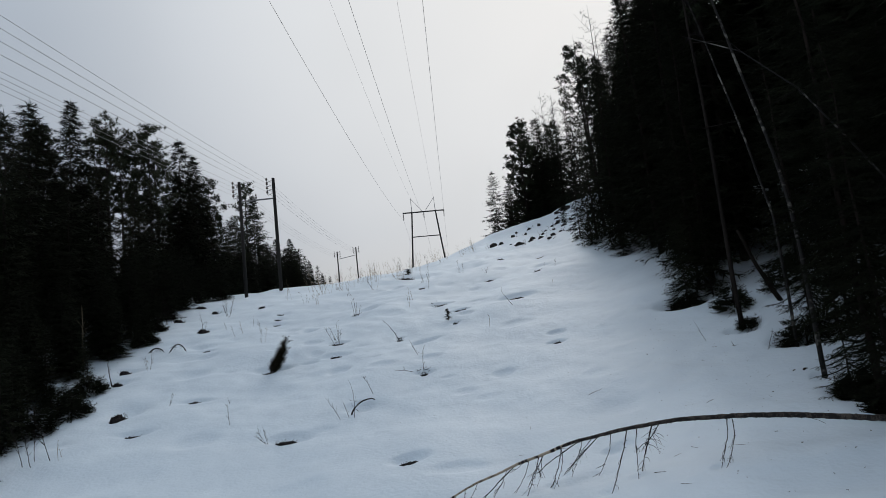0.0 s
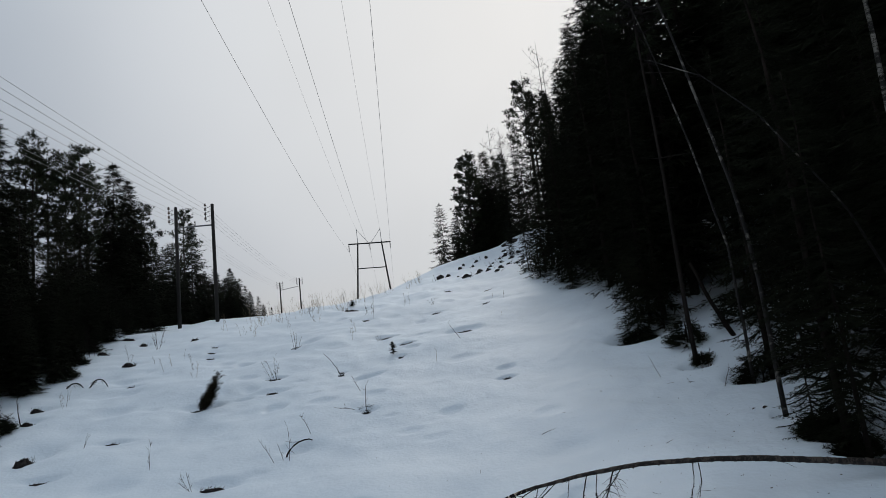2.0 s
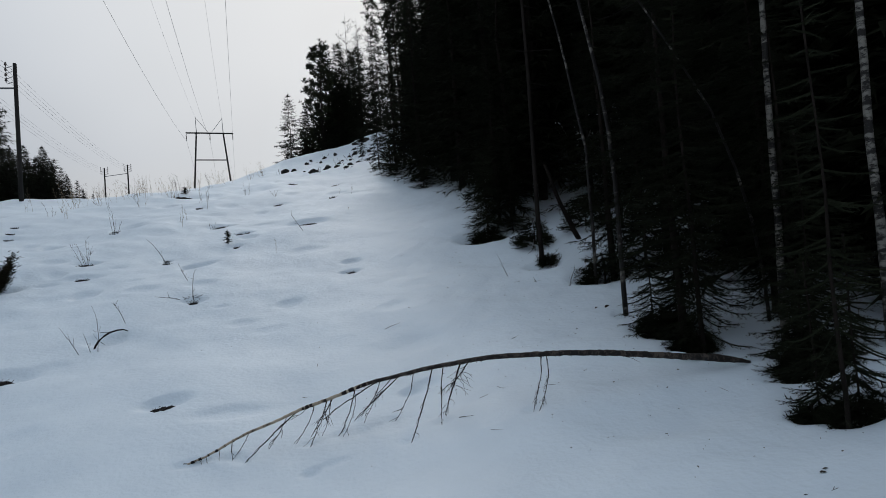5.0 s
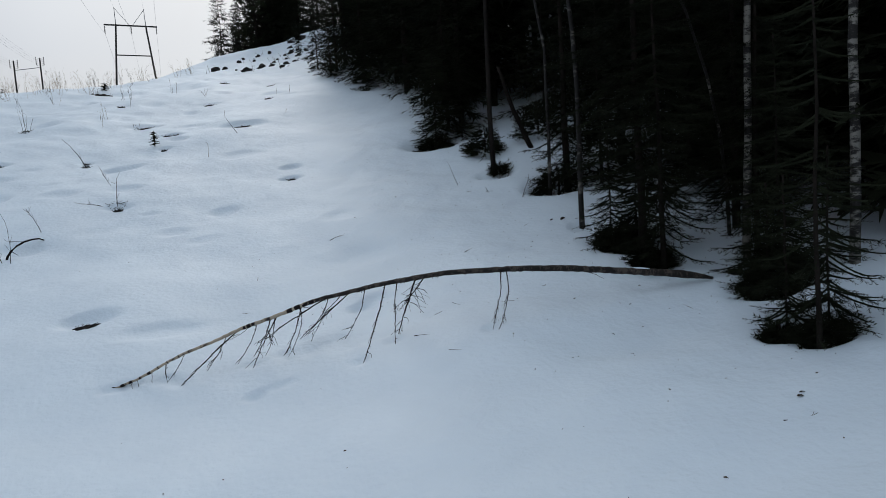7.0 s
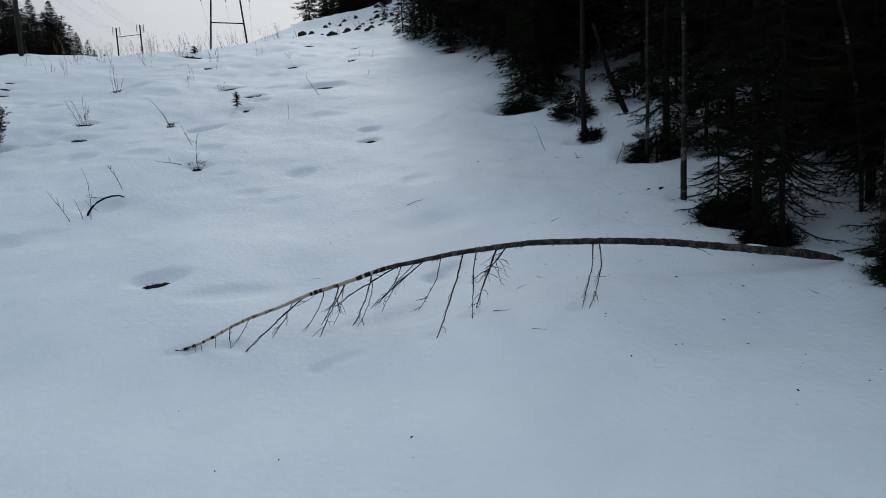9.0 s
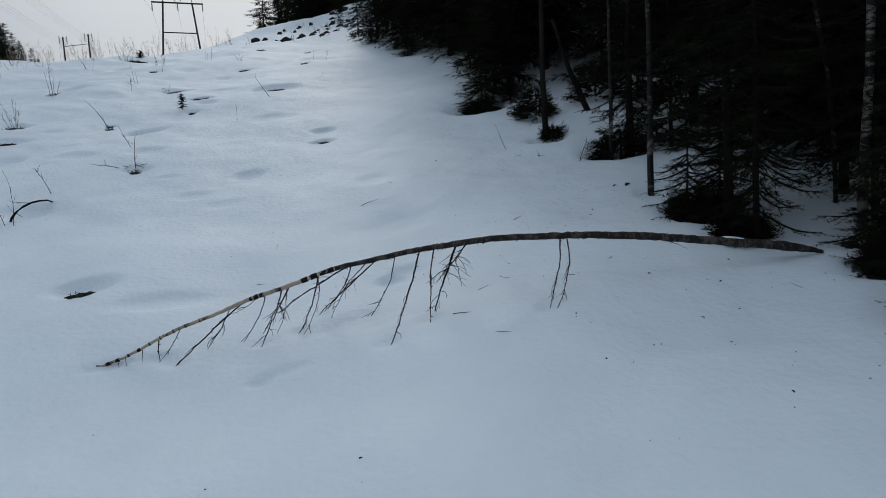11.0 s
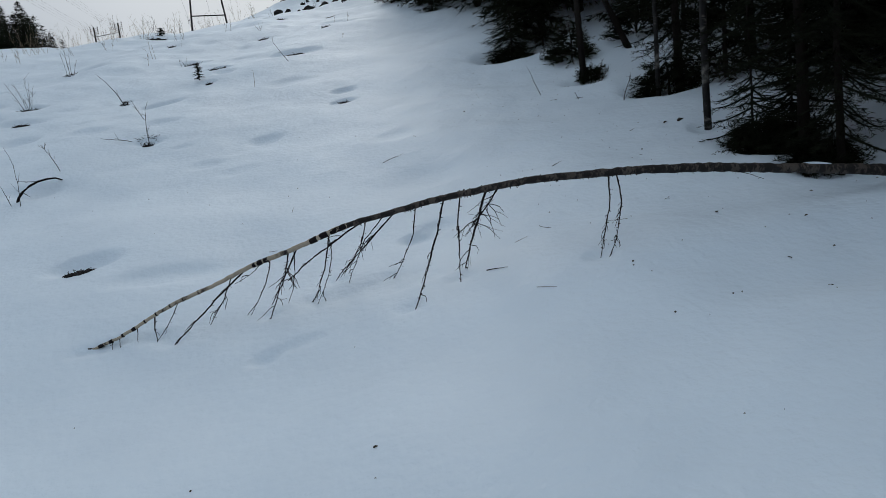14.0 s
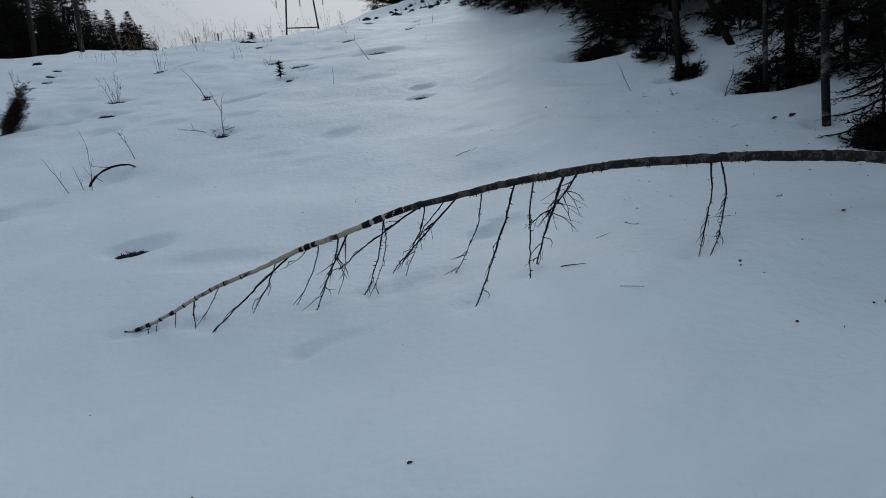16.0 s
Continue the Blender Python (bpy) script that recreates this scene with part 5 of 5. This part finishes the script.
for k, (x, y, s) in enumerate(((4.71, 37.8, 0.3), (3.98, 35.6, 0.26), (5.06, 36.2, 0.28), (5.21, 33.4, 0.24), (3.07, 40.5, 0.3), (6.86, 42.1, 0.34), (4.68, 45.0, 0.3), (2.64, 40.2, 0.3), (4.4, 36.6, 0.22),
                               (5.48, 38.6, 0.26), (5.4, 34.8, 0.22), (5.5, 44.0, 0.3), (6.1, 43.9, 0.3), (8.16, 45.9, 0.4), (7.57, 45.9, 0.36), (6.6, 41.5, 0.26), (7.2, 43.6, 0.3), (6.2, 37.2, 0.24), (6.9, 39.6, 0.28), (4.9, 41.0, 0.24),
                               (5.9, 40.2, 0.26), (7.9, 42.2, 0.3), (8.6, 44.6, 0.4), (4.2, 42.6, 0.26), (5.7, 36.0, 0.2), (6.3, 39.0, 0.22), (3.6, 38.2, 0.22), (6.32, 8.62, 0.075), (6.4, 8.5, 0.06))):
    q = random.Random(1000 + k)
    s *= q.uniform(0.4, 0.95) if y > 20 else 1.0
    stone(x + q.uniform(-0.15, 0.15) * (y > 20), y + q.uniform(-0.4, 0.4) * (y > 20), s * q.uniform(0.6, 1.2), s * q.uniform(0.5, 0.9), s * q.uniform(0.45, 0.8), 1100 + k)
    if y > 20 and k % 2:
        shrub(x + q.uniform(-0.3, 0.3), y - 0.2, [(q.uniform(-0.2, 0.2), 0, q.uniform(-0.25, 0.25), 0, q.uniform(0.1, 0.35)) for _ in range(4)], "low dark twigs among stones on the snowy slope", TWIG, 1200 + k, 0.012, 2)

# ---- litter on the snow ----


def build_litter():
    rr = random.Random(21)
    g = Geo()
    count = 0
    while count < 330:
        x, y = rr.uniform(-4, 7), rr.uniform(5.5, 17)
        if rr.random() > 0.06 + 0.94 * max(0, min(1, (x - 1.2 + 0.1 * (y - 9)) / 5)) ** 1.7:
            continue
        count += 1
        z = gz(x, y) + 0.003
        a, l = rr.uniform(0, math.tau), rr.uniform(0.004, 0.013) * (2.0 if rr.random() < 0.06 else 1)
        w = l * rr.uniform(0.3, 0.8)
        c, s = math.cos(a), math.sin(a)
        top = z + rr.uniform(0.003, 0.009)
        g.add([(x - c * l, y - s * l, z - 0.004), (x + s * w, y - c * w, z), (x + c * l, y + s * l, z - 0.004), (x - s * w, y + c * w, z), (x, y, top)], [(0, 1, 4), (1, 2, 4), (2, 3, 4), (3, 0, 4)])
    for _ in range(10):
        x, y = rr.uniform(1, 6), rr.uniform(7.5, 15)
        a, l = rr.uniform(0, math.tau), rr.uniform(0.05, 0.16)
        p = [(x + math.cos(a) * l * k, y + math.sin(a) * l * k, gz(x + math.cos(a) * l * k, y + math.sin(a) * l * k) + 0.006) for k in (-0.5, 0, 0.5)]
        g.tube(p, [0.002, 0.002, 0.001], 4, False)
    tagged(part("forest_litter", g, LITTER), "scattered bark flakes, needles and twigs on snow", "litter", kind="stuff")


build_litter()
for x, y, a, l in ((4.22, 5.98, -17, 0.24), (3.4, 9.92, -72, 0.15), (2.68, 9.2, -42, 0.17), (2.63, 13.0, 11, 0.22), (4.21, 11.45, 25, 0.15), (5.62, 13.75, -40, 0.12)):
    g = Geo()
    q = Vector((l * math.cos(radians(a)), l * math.sin(radians(a)), 0))
    stick(g, (0, 0, 0.004), (q.x, q.y, gz(x + q.x, y + q.y) - gz(x, y) + 0.012), 0.004, random.Random(int(x * 100)), 0.08, 2 if l > 0.2 else 0)
    t = tagged(part("fallen_twig", g, BIRCH_TWIG), "small dark twig lying on the snow", "twig", "twigs lying on the snow")
    t.matrix_basis = pose(x, y, gz(x, y))


def bark_flake(x, y, size, seed):
    """A curled chip of bark on the snow."""
    rr = random.Random(seed)
    g, n = Geo(), 5
    verts = []
    for j in (0, 1):
        for i in range(n):
            u, bend = 2 * i / (n - 1) - 1, rr.uniform(0.7, 1.1)
            for side in (-1, 1):
                verts.append((u * size, side * size * 0.45 * bend * (1.1 - u * u * 0.5), size * (0.1 + 0.3 * (1 - u * u) * rr.uniform(0.6, 1.2)) - j * size * 0.18))
    m = 2 * n
    faces = [(2 * i, 2 * i + 1, 2 * i + 3, 2 * i + 2) for i in range(n - 1)] + [(m + 2 * i + 2, m + 2 * i + 3, m + 2 * i + 1, m + 2 * i) for i in range(n - 1)]
    faces += [(2 * i, 2 * i + 2, m + 2 * i + 2, m + 2 * i) for i in range(n - 1)] + [(2 * i + 3, 2 * i + 1, m + 2 * i + 1, m + 2 * i + 3) for i in range(n - 1)]
    faces += [(1, 0, m, m + 1), (m - 2, m - 1, 2 * m - 1, 2 * m - 2)]
    g.add(verts, faces)
    t = tagged(part("bark_flake", g, LITTER, smooth=False), "dark chip of bark lying on the snow", "bark", "bark chips on the snow")
    t.matrix_basis = pose(x, y, gz(x, y) + 0.002, rr.uniform(-10, 25), rr.uniform(-15, 15), rr.uniform(0, 180))


for k, (x, y, size) in enumerate(((1.56, 7.56, 0.012), (4.12, 14.33, 0.028), (5.94, 11.69, 0.05), (5.8, 11.78, 0.03), (4.38, 8.16, 0.016), (4.47, 9.68, 0.02), (4.51, 9.07, 0.024), (4.27, 7.71, 0.014), (3.98, 6.84, 0.014),
                                  (1.63, 8.85, 0.01), (4.57, 6.16, 0.03), (4.63, 6.2, 0.02), (5.2, 11.3, 0.02), (5.45, 10.4, 0.022), (4.9, 8.6, 0.014))):
    bark_flake(x, y, size, 1400 + k)

# ---- the twin-pole line on the left ----


def twin_pole(xa, ya, xb, yb, ha, hb, sides, label):
    """Two tarred wooden poles joined by a bar, with hooked insulators near their tops."""
    za, zb = gz(xa, ya), gz(xb, yb)
    t = thing("utility_pole", (xa, ya, za), label, "utility pole", "twin poles along the clearing")
    b = Vector((xb - xa, yb - ya, zb - za))
    for o, h in ((Vector(), ha), (b, hb)):
        part("pole", Geo().tube([o + Vector((0, 0, z)) for z in (-0.4, h * 0.5, h - 0.02, h)], [0.088, 0.08, 0.072, 0.05], 12), POLE_WOOD, t)
    part("crossbar", Geo().tube([Vector((0, 0, ha - 0.98)), b + Vector((0, 0, hb - 0.98))], [0.035, 0.035], 8), STEEL, t)
    hooks = []
    along = Vector((b.x, b.y, 0)).normalized()
    for o, h in ((Vector(), ha), (b, hb)):
        for k in range(4):
            for sd in sides:
                z = h - 0.1 - 0.21 * k
                p = o + Vector((0, 0, z)) + along * (0.1 * sd)
                q = p + along * (0.2 * sd)
                hook = part("insulator", Geo().tube([p, q + Vector((0, 0, -0.06)), q + along * (0.05 * sd) + Vector((0, 0, 0.0)), q + along * (0.05 * sd) + Vector((0, 0, 0.06))], [0.014] * 4, 6), STEEL, t)
                c = q + along * (0.05 * sd)
                part("cup", Geo().tube([c + Vector((0, 0, e)) for e in (0.04, 0.055, 0.1, 0.12, 0.16, 0.175)], [0.02, 0.05, 0.052, 0.036, 0.04, 0.015], 10), GLAZE, hook)
                hooks.append(Vector((xa, ya, za)) + c + Vector((0, 0, 0.12)))
    return hooks


near_hooks = twin_pole(-9.4, 31.7, -7.65, 31.3, 5.6, 5.35, (-1,), "pair of dark wooden poles with hooked insulators")
far_hooks = twin_pole(-14.4, 85.0, -12.05, 85.3, 5.95, 5.95, (-1, 1), "distant pair of wooden poles with hooked insulators")


def wire(p, q, sag, r, name, label, group, n=24):
    p, q = Vector(p), Vector(q)
    pts = [p.lerp(q, k / n) - Vector((0, 0, sag * 4 * (k / n) * (1 - k / n))) for k in range(n + 1)]
    tagged(part(name, Geo().tube(pts, [r] * (n + 1), 5), WIRE), label, "wire", group)


far_left = [h for i, h in enumerate(far_hooks) if i % 2 == 0]
for i, h in enumerate(near_hooks):
    wire(far_left[i], h, 0.4, 0.0045, "overhead_wire", "thin dark wire strung between wooden poles", "wires of the twin-pole line")
    back = Vector((-5.0, -18.0, 4.0)) if i < 4 else Vector((-3.25, -18.0, 3.6 - 0.22 * (i % 4)))
    wire(h, back, 0.3, 0.0045, "overhead_wire", "thin dark wire strung between wooden poles", "wires of the twin-pole line")

# ---- the portal pylon on the hill and its lines ----


FROM = Vector((0.55, 1.5, 1.6))


def nearer(x, y, z, k=0.68):
    """The line's layout, drawn towards the clearing to its true distance."""
    return FROM + (Vector((x, y, z)) - FROM) * k


def build_pylon():
    foot = nearer(-5.8, 150.0, 30.0)
    foot.z = gz(foot.x, foot.y)
    t = thing("transmission_pylon", tuple(foot), "distant portal-shaped wooden pylon carrying power lines", "pylon")

    def bar(name, a, b, ra, rb, mat=POLE_WOOD, sides=10):
        return part(name, Geo().tube([nearer(a[0], 150.0, a[1]) - foot, nearer(b[0], 150.0, b[1]) - foot], [ra, rb], sides), mat, t)

    bar("leg", (-9.95, 18.0), (-8.4, 36.4), 0.14, 0.11)
    bar("leg", (-1.55, 18.0), (-3.15, 36.0), 0.14, 0.11)
    bar("crossarm", (-10.5, 36.25), (-1.15, 35.95), 0.10, 0.10)
    bar("brace", (-8.95, 30.6), (-2.65, 30.4), 0.075, 0.075)
    bar("peak", (-8.4, 36.2), (-8.45, 39.6), 0.05, 0.035, STEEL)
    bar("peak", (-3.15, 35.9), (-3.25, 39.3), 0.05, 0.035, STEEL)
    bar("stay", (-8.45, 39.4), (-6.1, 36.3), 0.03, 0.03, STEEL)
    bar("stay", (-3.25, 39.1), (-5.4, 36.3), 0.03, 0.03, STEEL)
    for x in (-10.4, -5.8, -1.3):
        g, top = Geo(), nearer(x, 150.0, 36.0) - foot
        for k in range(9):
            g.tube([top + Vector((0, 0, d - 0.11 * k)) for d in (0.0, -0.015, -0.04, -0.1)], [0.02, 0.09, 0.08, 0.02], 8)
        part("insulator", g, GLAZE, t)


build_pylon()
for x, z in ((-10.4, 34.6), (-5.8, 34.6), (-1.3, 34.5)):
    wire(nearer(x, 150.0, z), nearer(x + 0.0143 * 240, -90.0, 24.0), 3.75, 0.011, "power_line", "long sagging dark power line conductor overhead", "lines of the pylon", 60)
    wire(nearer(x, 150.0, z), nearer(x - 0.0143 * 240, 390.0, 40.0), 3.75, 0.011, "power_line", "long sagging dark power line conductor overhead", "lines of the pylon", 30)
for x, z in ((-8.45, 39.5), (-3.25, 39.2)):
    wire(nearer(x, 150.0, z), nearer(x + 0.0143 * 240, -90.0, 30.0), 3.4, 0.007, "shield_wire", "thin grey wire above the power lines", "lines of the pylon", 60)

# ---- full size ----
for ob in list(scene.objects):
    if ob.parent is None and ob.type in {"MESH", "EMPTY"}:
        ob.matrix_basis = Matrix.Scale(SCALE, 4) @ ob.matrix_basis
